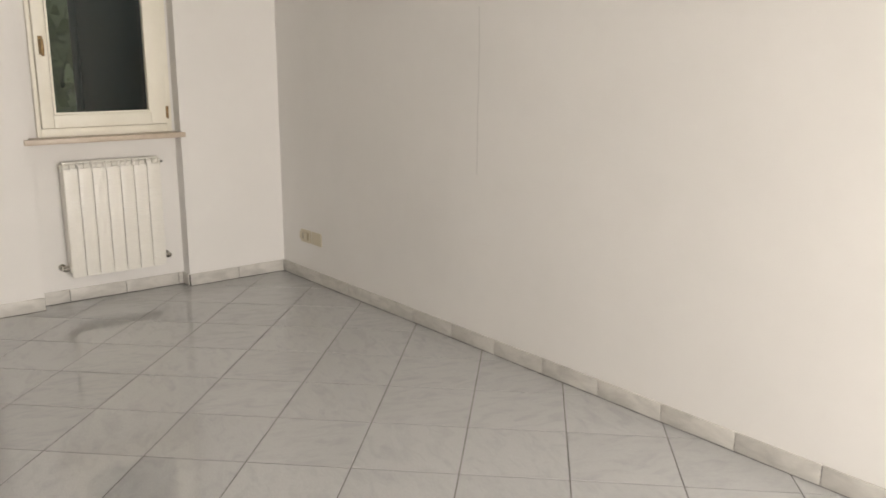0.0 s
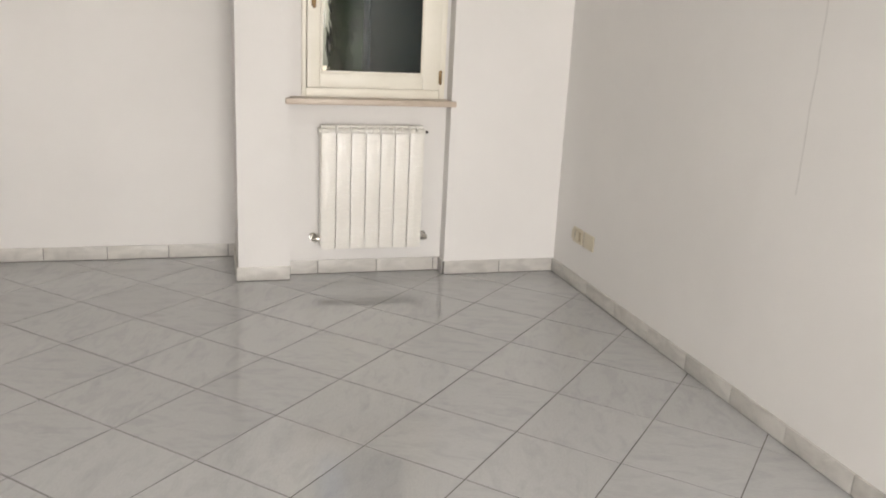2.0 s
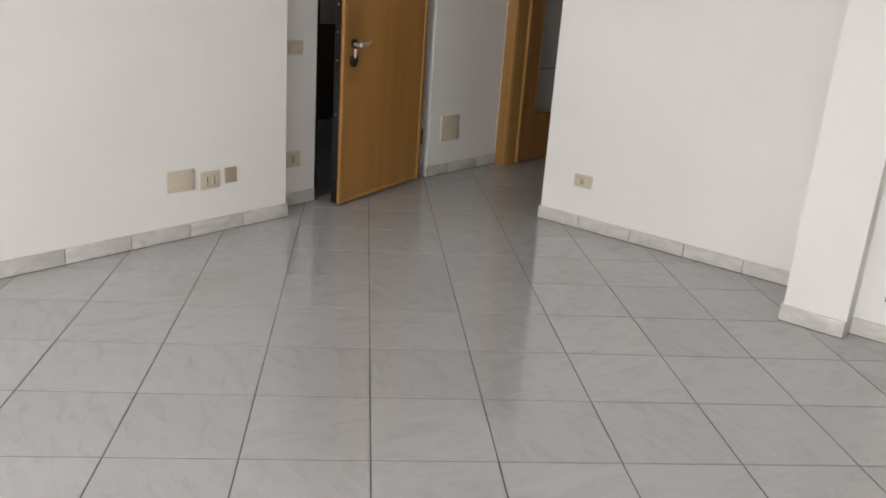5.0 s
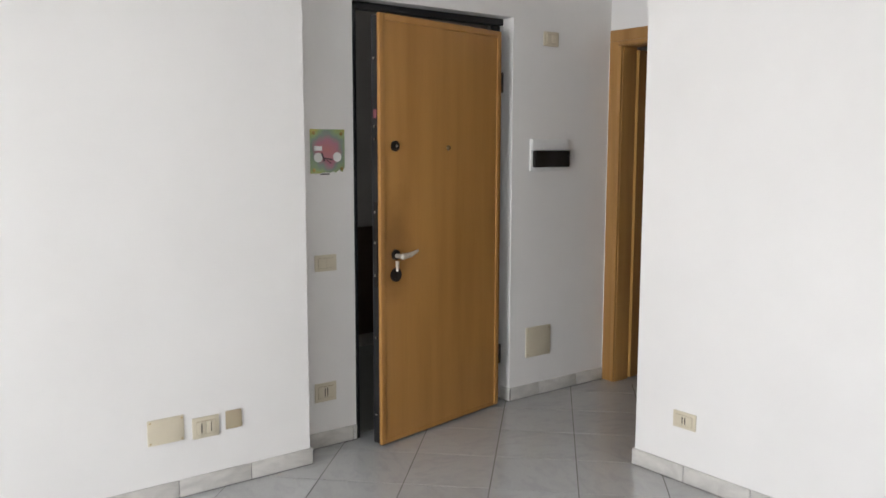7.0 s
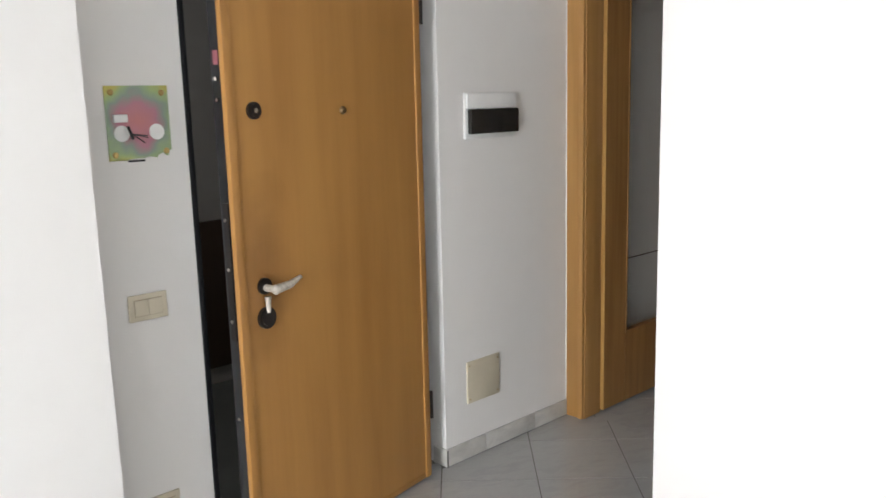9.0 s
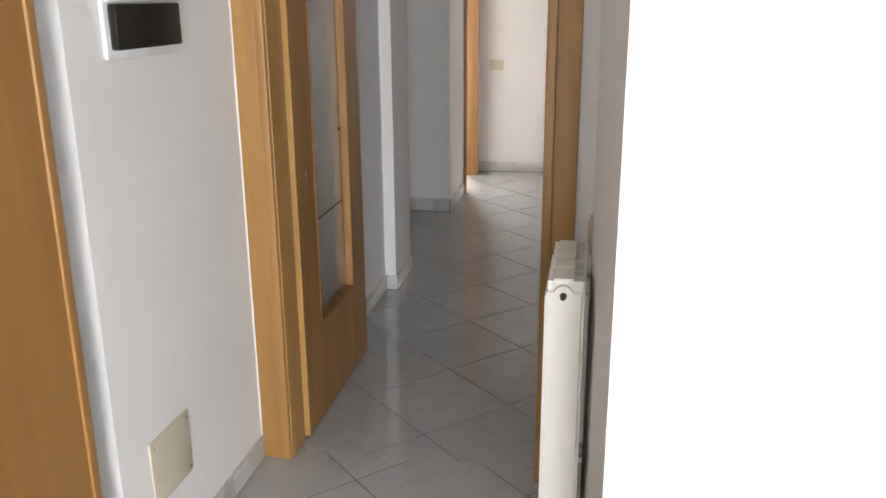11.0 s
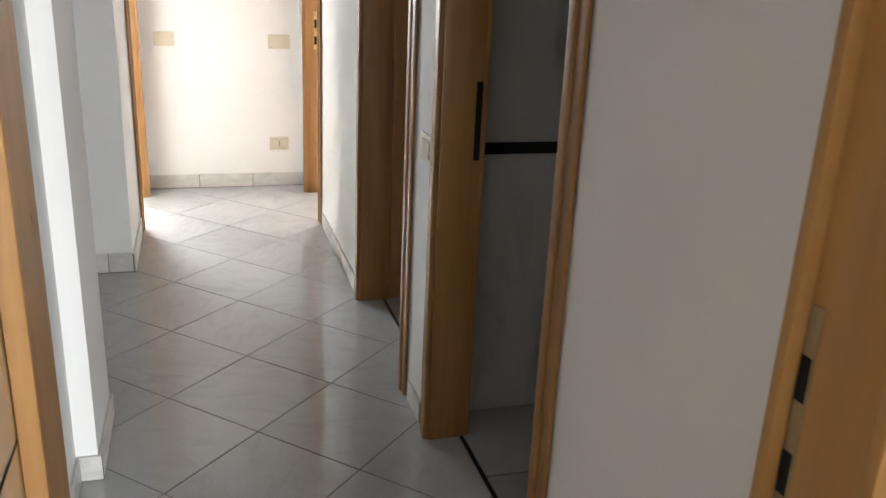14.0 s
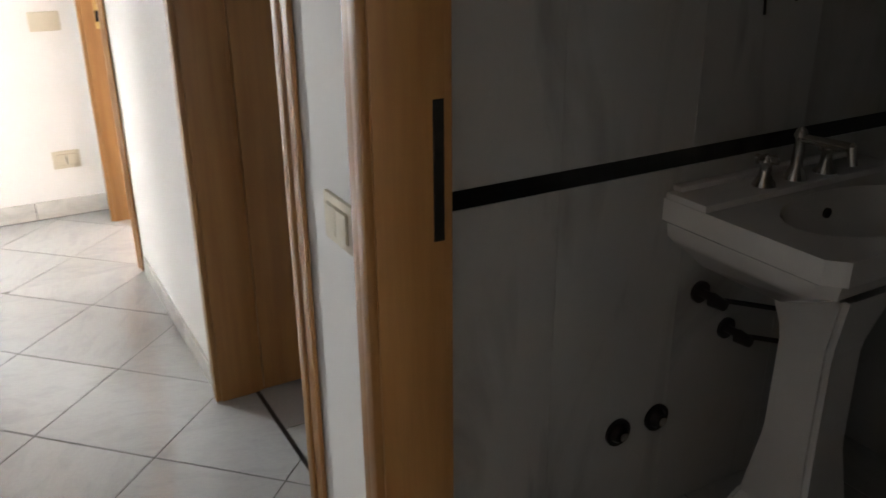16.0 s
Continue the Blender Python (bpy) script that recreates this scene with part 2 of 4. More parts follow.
def rod(bm, a, b, r, r2=None, seg=16):
    """A round bar, or a cone, from a to b."""
    a, b = Vector(a), Vector(b)
    turn = (b - a).to_track_quat("Z", "Y").to_matrix().to_4x4()
    bmesh.ops.create_cone(bm, cap_ends=True, segments=seg, radius1=r, radius2=r if r2 is None else r2, depth=(b - a).length,
                          matrix=Matrix.Translation((a + b) / 2) @ turn)
    return bm


def ball(bm, c, r, squash=(1, 1, 1), seg=16):
    bmesh.ops.create_uvsphere(bm, u_segments=seg, v_segments=seg // 2 + 2, radius=r, matrix=Matrix.Translation(c) @ Matrix.Diagonal((*squash, 1)))
    return bm


def lathe(bm, rows, c=(0, 0, 0), seg=24):
    """A turned shape about the upright through c: rows of radius and height."""
    rings = [[bm.verts.new((c[0] + r * math.cos(2 * math.pi * k / seg), c[1] + r * math.sin(2 * math.pi * k / seg), c[2] + z)) for k in range(seg)] for r, z in rows]
    for p, q in zip(rings, rings[1:]):
        for k in range(seg):
            bm.faces.new((p[k], p[(k + 1) % seg], q[(k + 1) % seg], q[k]))
    bm.faces.new(rings[0][::-1])
    bm.faces.new(rings[-1])
    return bm


def prism(bm, outline, z0, z1):
    low = [bm.verts.new((x, y, z0)) for x, y in outline]
    top = [bm.verts.new((x, y, z1)) for x, y in outline]
    n = len(outline)
    for k in range(n):
        bm.faces.new((low[k], low[(k + 1) % n], top[(k + 1) % n], top[k]))
    bm.faces.new(low[::-1])
    bm.faces.new(top)
    return bm


def B():
    return bmesh.new()


def mesh_of(name, bm, mat, smooth=True):
    bmesh.ops.recalc_face_normals(bm, faces=bm.faces)
    me = bpy.data.meshes.new(name)
    bm.to_mesh(me)
    bm.free()
    me.materials.append(mat)
    if smooth:
        me.shade_smooth()
        me.set_sharp_from_angle(angle=radians(35))
    return me


def part(name, bm, mat, parent, label=""):
    ob = new(name, mesh_of(name, bm, mat))
    ob.parent = parent
    if label:
        tagged(ob, label)
    return ob


def structure(name, bm, mat, label, category):
    return tagged(new(name, mesh_of(name, bm, mat)), label, category, kind="structure")


def thing(name, m, label, category, group="", kind=""):
    ob = new(name)
    ob.matrix_world = m
    ob.empty_display_size = 0.1
    return tagged(ob, label, category, group, kind)


# ---- plan ----
EAST, SOUTH, TOP = 2.004, -5.55, 2.72
NORTH = 1.87          # wall beside the window niche
NICHE = (0.475, 1.335, 1.965)
PIER = 0.205          # west side of the pier beside the niche
SIDE = -1.473   # face of the wall behind the hallway radiator
BACK, BACK_END = 2.365, -1.435   # plain wall and its free end
WEST, WEST2, STEP = -2.365, -2.525, 1.15
ENTRY = (1.505, 2.555, 2.198)
DOORWAY = (-2.42, -1.600, 2.09)
FRAME = 3.365
HALL_E, HALL_W = -1.51, -2.525
BATH = (4.257, 5.062)
STORE = (5.42, 6.218)
FAR = 8.245
FARDOOR = (7.42, 8.035)

# ---- walls ----


def wall(name, lo, hi, label="plain white painted plaster wall", mat=None):
    bm = B()
    box(bm, lo, hi)
    return structure(name, bm, mat or plaster, label, "wall")


def pieces(name, blocks, label="white painted plaster wall", mat=None):
    bm = B()
    for a, b in blocks:
        box(bm, a, b)
    return structure(name, bm, mat or plaster, label, "wall")


T = TOP + 0.12
wall("wall_east", (EAST, SOUTH - 0.2, -0.1), (EAST + 0.2, 2.25, T), "long bare white painted wall with a fine vertical crack")
pieces("wall_south", [((-2.6, SOUTH - 0.2, -0.1), (-0.5, SOUTH, T)), ((1.7, SOUTH - 0.2, -0.1), (EAST, SOUTH, T)), ((-0.5, SOUTH - 0.2, 2.3), (1.7, SOUTH, T)),
                      ((-0.5, SOUTH - 0.2, -0.1), (1.7, SOUTH, 0.02))], "white wall with a wide balcony opening")
n0, n1, nb = NICHE
pieces("wall_north", [((n1, NORTH, -0.1), (EAST, 2.25, T)), ((PIER, NORTH, -0.1), (n0, 2.25, T)),
                      ((n0, nb, -0.1), (n1, 2.25, 0.943)), ((n0, nb, 2.34), (n1, 2.25, T)),
                      ((n0, nb, 0.943), (0.542, 2.25, 2.34)), ((1.314, nb, 0.943), (n1, nb + 0.072, 2.34)), ((1.305, nb + 0.072, 0.943), (n1, 2.25, 2.34))],
       "white wall with a recessed window niche and a shallow pier")
wall("wall_back", (BACK_END, BACK, -0.1), (PIER, BACK + 0.12, T), "plain white wall ending at the hallway")
wall("wall_pier_return", (PIER, 2.25, -0.1), (PIER + 0.12, BACK + 0.12, T), "white return beside the pier")
structure("wall_radiator_side", prism(B(), [(BACK_END, BACK + 0.12), (BACK_END + 0.1, BACK + 0.12), (BACK_END + 0.1, FRAME + 0.11), (SIDE, FRAME + 0.11), (SIDE, 2.95)], -0.1, T), plaster, "white hallway wall behind a radiator", "wall")
wall("wall_west", (WEST - 0.24, SOUTH, -0.1), (WEST, STEP, T), "thick white wall beside the entrance")
e0, e1, et = ENTRY
pieces("wall_entrance", [((WEST2 - 0.14, STEP, -0.1), (WEST2, e0, T)), ((WEST2 - 0.14, e1, -0.1), (WEST2, FRAME + 0.11, T)), ((WEST2 - 0.14, e0, et), (WEST2, e1, T))],
       "white wall around the entrance door")
d0, d1, dt = DOORWAY
pieces("wall_doorway", [((WEST2, FRAME, -0.1), (d0 - 0.02, FRAME + 0.11, T)), ((d1 + 0.02, FRAME, -0.1), (SIDE, FRAME + 0.11, T)),
                        ((d0 - 0.02, FRAME, dt + 0.02), (d1 + 0.02, FRAME + 0.11, T))], "white partition with an open doorway")
pieces("wall_hall_west", [((HALL_W - 0.14, FRAME + 0.11, -0.1), (HALL_W, 5.06, T)), ((HALL_W - 0.14, 5.06, -0.1), (-2.468, 5.42, T))],
       "white hallway wall ending in a slim pier")
pieces("wall_recess", [((-3.9, 6.75, -0.1), (-2.472, 6.88, T)), ((-4.0, 5.3, -0.1), (-3.9, 6.88, T)), ((-3.9, 5.3, -0.1), (HALL_W - 0.14, 5.42, T))],
       "dim white walls of a side recess")
pieces("wall_far_west", [((-2.572, 6.88, -0.1), (-2.472, FARDOOR[0] - 0.02, T)), ((-2.572, FARDOOR[0] - 0.02, 2.12), (-2.472, FAR, T)), ((-2.572, FARDOOR[1] + 0.02, -0.1), (-2.472, FAR, 2.12))],
       "white hallway wall with a bedroom doorway")
x0, x1 = HALL_E, HALL_E + 0.11
pieces("wall_hall_east", [((x0, FRAME + 0.11, -0.1), (x1, BATH[0] - 0.02, T)), ((x0, BATH[1] + 0.02, -0.1), (x1, STORE[0] - 0.02, T)),
                          ((x0, STORE[1] + 0.02, -0.1), (x1, FARDOOR[0] - 0.02, T)), ((x0, FARDOOR[1] + 0.02, -0.1), (x1, FAR, T)),
                          ((x0, BATH[0] - 0.02, 2.12), (x1, BATH[1] + 0.02, T)), ((x0, STORE[0] - 0.02, 2.12), (x1, STORE[1] + 0.02, T)),
                          ((x0, FARDOOR[0] - 0.02, 2.12), (x1, FARDOOR[1] + 0.02, T))], "white hallway wall with three doorways")
wall("wall_far", (-2.572, FAR, -0.1), (x1, FAR + 0.1, T), "white end wall of the hallway with outlets")
# side rooms, closed all round
pieces("wall_left_bedroom", [((-4.7, 6.88, -0.1), (-4.6, 10.3, T)),
                             ((-4.7, 10.3, -0.1), (-4.1, 10.4, T)), ((-2.7, 10.3, -0.1), (-2.0, 10.4, T)), ((-4.1, 10.3, -0.1), (-2.7, 10.4, 0.6)), ((-4.1, 10.3, 2.25), (-2.7, 10.4, T)), ((-2.0, FAR + 0.1, -0.1), (-1.9, 10.4, T)), ((-4.7, 6.78, -0.1), (-3.9, 6.88, T))], "white bedroom wall")
pieces("wall_right_bedroom", [((-0.45, 6.4, -0.1), (-0.35, 10.3, T)), ((-1.9, 10.2, -0.1), (-1.4, 10.3, T)), ((-0.5, 10.2, -0.1), (-0.45, 10.3, T)),
                              ((-1.4, 10.2, -0.1), (-0.5, 10.3, 0.6)), ((-1.4, 10.2, 2.25), (-0.5, 10.3, T)), ((x1, 6.95, -0.1), (-0.45, 7.05, T))], "white bedroom wall")
pieces("wall_store", [((-0.45, 5.33, -0.1), (-0.35, 6.4, T))], "white store room wall")
pieces("wall_landing", [((-4.3, 0.6, -0.1), (-4.2, 3.9, T)), ((-4.2, 0.6, -0.1), (WEST2 - 0.14, 0.7, T)), ((-4.2, 3.8, -0.1), (WEST2 - 0.14, 3.9, T))],
       "dim grey stair landing wall", landing_paint)
structure("landing_dado", box(B(), (-4.2, 0.7, 0.1), (-4.17, 3.8, 0.9), 0.004), dado, "dark brown dado on the landing wall", "trim")

bm = B()
box(bm, (-4.8, SOUTH - 0.2, TOP), (EAST + 0.2, 2.25, TOP + 0.12))
box(bm, (-4.8, 2.25, TOP), (0.33, 10.5, TOP + 0.12))
structure("ceiling", bm, ceiling_paint, "plain white painted ceiling", "ceiling")

# ---- window ----
win = thing("window_1", pose(0, nb, 0), "cream painted wooden casement window, closed, in a niche", "window", kind="structure")
bm = B()
for a, b in (((0.543, -0.02, 0.9735), (0.566, 0.07, 2.335)), ((1.282, -0.02, 0.9735), (1.313, 0.07, 2.335)),
             ((0.566, -0.02, 0.9735), (1.282, 0.07, 1.022)), ((0.566, -0.02, 2.29), (1.282, 0.07, 2.335))):
    box(bm, a, b, 0.004)
part("window_frame", bm, cream_paint, win)
bm = B()
sx0, sx1, sz0, sz1 = 0.568, 1.280, 1.0245, 2.2875
gx0, gx1, gz0, gz1 = 0.634, 1.185, 1.098, 2.21
for a, b in (((sx0, -0.04, sz0), (gx0, 0.035, sz1)), ((gx1, -0.04, sz0), (sx1, 0.035, sz1)), ((gx0, -0.04, sz0), (gx1, 0.035, gz0)), ((gx0, -0.04, gz1), (gx1, 0.035, sz1))):
    box(bm, a, b, 0.006)
sash = part("sash", bm, cream_paint, win)
bm = B()
for a, b in (((gx0, -0.047, gz0), (gx0 + 0.014, -0.03, gz1)), ((gx1 - 0.014, -0.047, gz0), (gx1, -0.03, gz1)), ((gx0 + 0.014, -0.047, gz0), (gx1 - 0.014, -0.03, gz0 + 0.014)),
             ((gx0 + 0.014, -0.047, gz1 - 0.014), (gx1 - 0.014, -0.03, gz1))):
    box(bm, a, b, 0.004)
part("glazing_bead", bm, cream_paint, sash)
pane = part("pane", box(B(), (gx0 + 0.003, -0.012, gz0 + 0.003), (gx1 - 0.003, -0.006, gz1 - 0.003)), clear_glass, sash)
pane.visible_shadow = False
bm = B()
box(bm, (0.588, -0.046, 1.43), (0.612, -0.038, 1.53), 0.003)
rod(bm, (0.6, -0.04, 1.505), (0.6, -0.075, 1.505), 0.007)
box(bm, (0.592, -0.085, 1.42), (0.608, -0.07, 1.515), 0.006)
part("window_handle", bm, bronze, sash, "dark bronze window handle")
for hz in (1.055, 2.18):
    bm = B()
    rod(bm, (1.281, -0.046, hz), (1.281, -0.046, hz + 0.075), 0.006)
    box(bm, (1.272, -0.043, hz + 0.005), (1.290, -0.0395, hz + 0.07), 0.001)
    part("window_hinge", bm, bronze, win, "small brass hinge")
sill_bm = box(B(), (0.452, 1.842, 0.943), (1.357, nb + 0.075, 0.973), 0.005)
structure("window_sill", sill_bm, marble_sill, "beige marble window sill with a worn edge", "window sill")

# shutters standing open outside, the sunlit house across the yard and two made-up cypresses


def shutter(m, width, label):
    ob = thing("shutter", m, label, "shutter", "window shutters")
    bm = B()
    for a, b in (((0, -0.02, 0), (0.07, 0.02, 1.34)), ((width - 0.07, -0.02, 0), (width, 0.02, 1.34)), ((0.07, -0.02, 0), (width - 0.07, 0.02, 0.08)),
                 ((0.07, -0.02, 1.26), (width - 0.07, 0.02, 1.34))):
        box(bm, a, b, 0.003)
    part("shutter_frame", bm, shutter_paint, ob)
    part("shutter_panel", box(B(), (0.07, -0.012, 0.08), (width - 0.07, 0.012, 1.26), 0.002), shutter_paint, ob)


shutter(pose(1.318, 2.256, 0.98, 0, 0, 180 - 70), 0.75, "dark green wooden panel shutter, swung open outside the window")
shutter(pose(0.548, 2.275, 0.98, 0, 0, 97), 0.36, "dark green wooden panel shutter, folded open outside the window")
ground_bm = box(B(), (-90, -90, -4.2), (90, 90, -4.0))
structure("ground", ground_bm, facade_mat, "pale gravel yard far below the window", "ground")
leaf_green = material("cypress_green", (0.030, 0.050, 0.028), 0.7, dark=(0.016, 0.028, 0.018), scale=5, fine=0.2, random_shift=0.1)
bark = material("cypress_bark", (0.12, 0.085, 0.06), 0.9, scale=8, fine=0.2, bump=0.4)


def cypress(x, y, seed):
    """A tall column of small leaf sprays over a tapered trunk."""
    rng = random.Random(seed)
    ob = thing("cypress_tree", pose(x, y, -4), "tall dark evergreen cypress, made up to darken the view past the house", "tree", "cypresses in the yard")
    part("trunk", rod(B(), (0, 0, 0), (0, 0, 8.2), 0.16, 0.03, seg=10), bark, ob)
    core = [(0.10, 0.4), (0.46, 1.5), (0.50, 4.0), (0.44, 6.4), (0.26, 7.8), (0.06, 8.5)]
    part("inner_branches", lathe(B(), core, seg=14), leaf_green, ob)
    verts, faces = [], []
    for k in range(5200):
        z = 0.5 + 8.3 * rng.random()
        full = 0.62 * min(1.0, (z - 0.3) / 1.2) * max(0.05, 1 - ((z - 0.5) / 8.6) ** 3)
        r, t = full * (0.55 + 0.45 * rng.random() ** 0.5), rng.uniform(0, 2 * math.pi)
        c = Vector((r * math.cos(t), r * math.sin(t), z))
        out = Vector((math.cos(t), math.sin(t), 0))
        side, up = Vector((-out.y, out.x, 0)), (Vector((0, 0, 1)) + out * rng.uniform(-0.1, 0.5)).normalized()
        w, h = rng.uniform(0.04, 0.08), rng.uniform(0.10, 0.20)
        n = len(verts)
        verts += [c - side * w, c + side * w, c + side * w * 0.3 + up * h, c - side * w * 0.3 + up * h]
        faces.append((n, n + 1, n + 2, n + 3))
    me = bpy.data.meshes.new("crown")
    me.from_pydata([tuple(v) for v in verts], [], faces)
    me.materials.append(leaf_green)
    crown = new("crown", me)
    crown.parent = ob


# added trees: a dark backdrop that keeps the panes dark beside the house
cypress(1.78, 6.3, 5)
cypress(2.8, 6.4, 6)
house = thing("neighbour_house", pose(0, 7.0, -4), "sunlit cream rendered house across the yard", "house")
part("wall", box(B(), (-0.02, 0, 0), (1.2, 6.0, 11)), facade_mat, house)
bm = B()
for k in range(10):
    xa, xb = k * 0.12, (k + 1) * 0.12
    za, zb = [1.25 - 0.32 * math.sin(math.pi * v / 4.8) for v in (xa, xb)]
    rod(bm, (xa, 6.985, za), (xb, 6.985, zb), 0.012, seg=6)
tagged(new("overhead_cable", mesh_of("overhead_cable", bm, black_metal)), "thin black cable sagging along the house opposite", "cable")

# ---- radiators ----


def radiator(m, count, label, group="aluminium radiators"):
    """Aluminium column radiator; local x along the wall, front towards -y, back at y = 0, z from the floor."""
    ob = thing("radiator", m, label, "radiator", group)
    w, z0, z1 = 0.079, 0.165, 0.835
    bm = B()
    box(bm, (0.0017, -0.100, z0), (w - 0.0017, -0.092, z1 - 0.040), 0.003)
    box(bm, (0.0010, -0.082, z1 - 0.012), (w - 0.0010, -0.036, z1), 0.004)
    for x in (0.002, w - 0.005):
        box(bm, (x, -0.093, z0 + 0.02), (x + 0.003, -0.016, z1 - 0.006))
    box(bm, (0.038, -0.092, z0 + 0.02), (0.041, -0.016, z1 - 0.006))
    box(bm, (0.0012, -0.016, z0 + 0.01), (w - 0.0012, -0.010, z1 - 0.006), 0.002)
    element = mesh_of("element", bm, enamel)
    for k in range(count):
        o = new("element", element)
        o.parent, o.location = ob, (k * w, 0, 0)
    for z in (z0 + 0.05, z1 - 0.035):
        bm = B()
        rod(bm, (-0.004, -0.058, z), (count * w + 0.004, -0.058, z), 0.021)
        part("header_tube", bm, enamel, ob)
    for x, s in ((0, -1), (count * w, 1)):
        bm = B()
        rod(bm, (x, -0.058, z1 - 0.035), (x + s * 0.012, -0.058, z1 - 0.035), 0.021)
        part("end_cap", bm, enamel, ob, "round white end plug")
        if s > 0:
            part("bleed_valve", rod(B(), (x + 0.016, -0.058, z1 - 0.035), (x + 0.030, -0.058, z1 - 0.035), 0.008, 0.006), dark_metal, ob, "small dark bleed valve")
        bm = B()
        rod(bm, (x, -0.058, z0 + 0.05), (x + s * 0.022, -0.058, z0 + 0.05), 0.016)
        rod(bm, (x + s * 0.022, -0.064, z0 + 0.05), (x + s * 0.044, -0.064, z0 + 0.05), 0.020, 0.013)
        rod(bm, (x + s * 0.032, -0.058, z0 + 0.05), (x + s * 0.032, -0.002, z0 + 0.05), 0.009)
        rod(bm, (x + s * 0.032, -0.012, z0 + 0.05), (x + s * 0.032, -0.001, z0 + 0.05), 0.021)
        part("valve", bm, chrome, ob, "chrome pipe valve with a wall rose")
    for x in (0.0, count * w):
        bm = B()
        box(bm, (x - 0.002, -0.094, z0 + 0.03), (x + 0.002, -0.017, z1 - 0.030), 0.0015, 1)
        part("end_panel", bm, enamel, ob)
    for x in (w, (count - 1) * w):
        bm = B()
        box(bm, (x - 0.012, -0.034, z1 - 0.075), (x + 0.012, 0.0, z1 - 0.06))
        part("bracket", bm, enamel, ob)
    return ob




def film_mat():
    """Clear packing film: mostly see-through, with a crumpled gloss."""
    mat = bpy.data.materials.new("clear_packing_film")
    mat.use_nodes = True
    n, l = mat.node_tree.nodes, mat.node_tree.links
    out = n["Material Output"]
    n.remove(n["Principled BSDF"])
    tr, gl, mx = n.new("ShaderNodeBsdfTransparent"), n.new("ShaderNodeBsdfGlossy"), n.new("ShaderNodeMixShader")
    gl.inputs["Roughness"].default_value = 0.12
    co, ns, bp = n.new("ShaderNodeTexCoord"), n.new("ShaderNodeTexNoise"), n.new("ShaderNodeBump")
    mp = n.new("ShaderNodeMapping")
    mp.inputs["Scale"].default_value = (1.6, 1, 2.6)
    l.new(co.outputs["Object"], mp.inputs["Vector"])
    l.new(mp.outputs["Vector"], ns.inputs["Vector"])
    ns.inputs["Scale"].default_value, ns.inputs["Detail"].default_value, ns.inputs["Distortion"].default_value = 11, 5, 1.2
    bp.inputs["Strength"].default_value, bp.inputs["Distance"].default_value = 1.0, 0.02
    l.new(ns.outputs["Fac"], bp.inputs["Height"])
    l.new(bp.outputs["Normal"], gl.inputs["Normal"])
    mx.inputs["Fac"].default_value = 0.13
    l.new(tr.outputs[0], mx.inputs[1])
    l.new(gl.outputs[0], mx.inputs[2])
    l.new(mx.outputs[0], out.inputs["Surface"])
    return mat


film = film_mat()

def wrap(ob, width, z0, z1):
    """Packing film still stretched over a radiator's front and top."""
    bm = B()
    rows = [(-0.012, z1 + 0.004), (-0.05, z1 + 0.006), (-0.09, z1 - 0.004), (-0.104, z1 - 0.04)] + [(-0.105, z1 - 0.04 - (z1 - 0.04 - z0) * k / 14) for k in range(1, 15)]
    grid = [[bm.verts.new((width * i / 20, y - 0.004 * noise.noise((i * 0.6, z * 21, 2.0)), z)) for i in range(21)] for y, z in rows]
    for p, q in zip(grid, grid[1:]):
        for i in range(20):
            bm.faces.new((p[i], p[i + 1], q[i + 1], q[i]))
    o = part("packing_film", bm, film, ob, "clear crumpled packing film over the front and top")
    o.visible_shadow = False


under_window = radiator(pose(0.638, nb, 0), 7, "white seven-element aluminium radiator under the window")
wrap(under_window, 0.553, 0.165, 0.835)

# ---- doors ----


def casing(ob, x0, x1, zt, depth0, depth1, mat, widths=(0.1, 0.1), proud=0.014, lips=(0.004, 0.004)):
    """Lining and moulded architraves of a doorway; local x across the opening, y through the wall."""
    for x, s in ((x0, -1), (x1, 1)):
        part("lining", box(B(), (min(x, x + s * 0.02), depth0 - 0.004, 0), (max(x, x + s * 0.02), depth1 + 0.004, zt), 0.002), mat, ob)
    part("lining", box(B(), (x0 - 0.02, depth0 - 0.004, zt), (x1 + 0.02, depth1 + 0.004, zt + 0.02), 0.002), mat, ob)
    for y, s in ((depth0, -1), (depth1, 1)):
        ya, yb = sorted((y + s * 0.003, y + s * proud))
        yc, yd = sorted((y + s * 0.003, y + s * (proud + 0.006)))
        for x, k, width, lip in ((x0, -1, widths[0], lips[0]), (x1, 1, widths[1], lips[1])):
            bm = B()
            a, b = sorted((x + k * lip, x + k * (lip + 0.028)))
            box(bm, (a, yc, 0), (b, yd, zt + 0.004), 0.005)
            a, b = sorted((x + k * (lip + 0.028), x + k * width))
            box(bm, (a, ya, 0), (b, yb, zt + 0.032), 0.004)
            part("architrave", bm, mat, ob)
        bm = B()
        box(bm, (x0 - lips[0] - 0.028, yc, zt + 0.004), (x1 + lips[1] + 0.028, yd, zt + 0.032), 0.005)
        box(bm, (x0 - widths[0], ya, zt + 0.0325), (x1 + widths[1], yb, zt + 0.1), 0.004)
        part("architrave", bm, mat, ob)


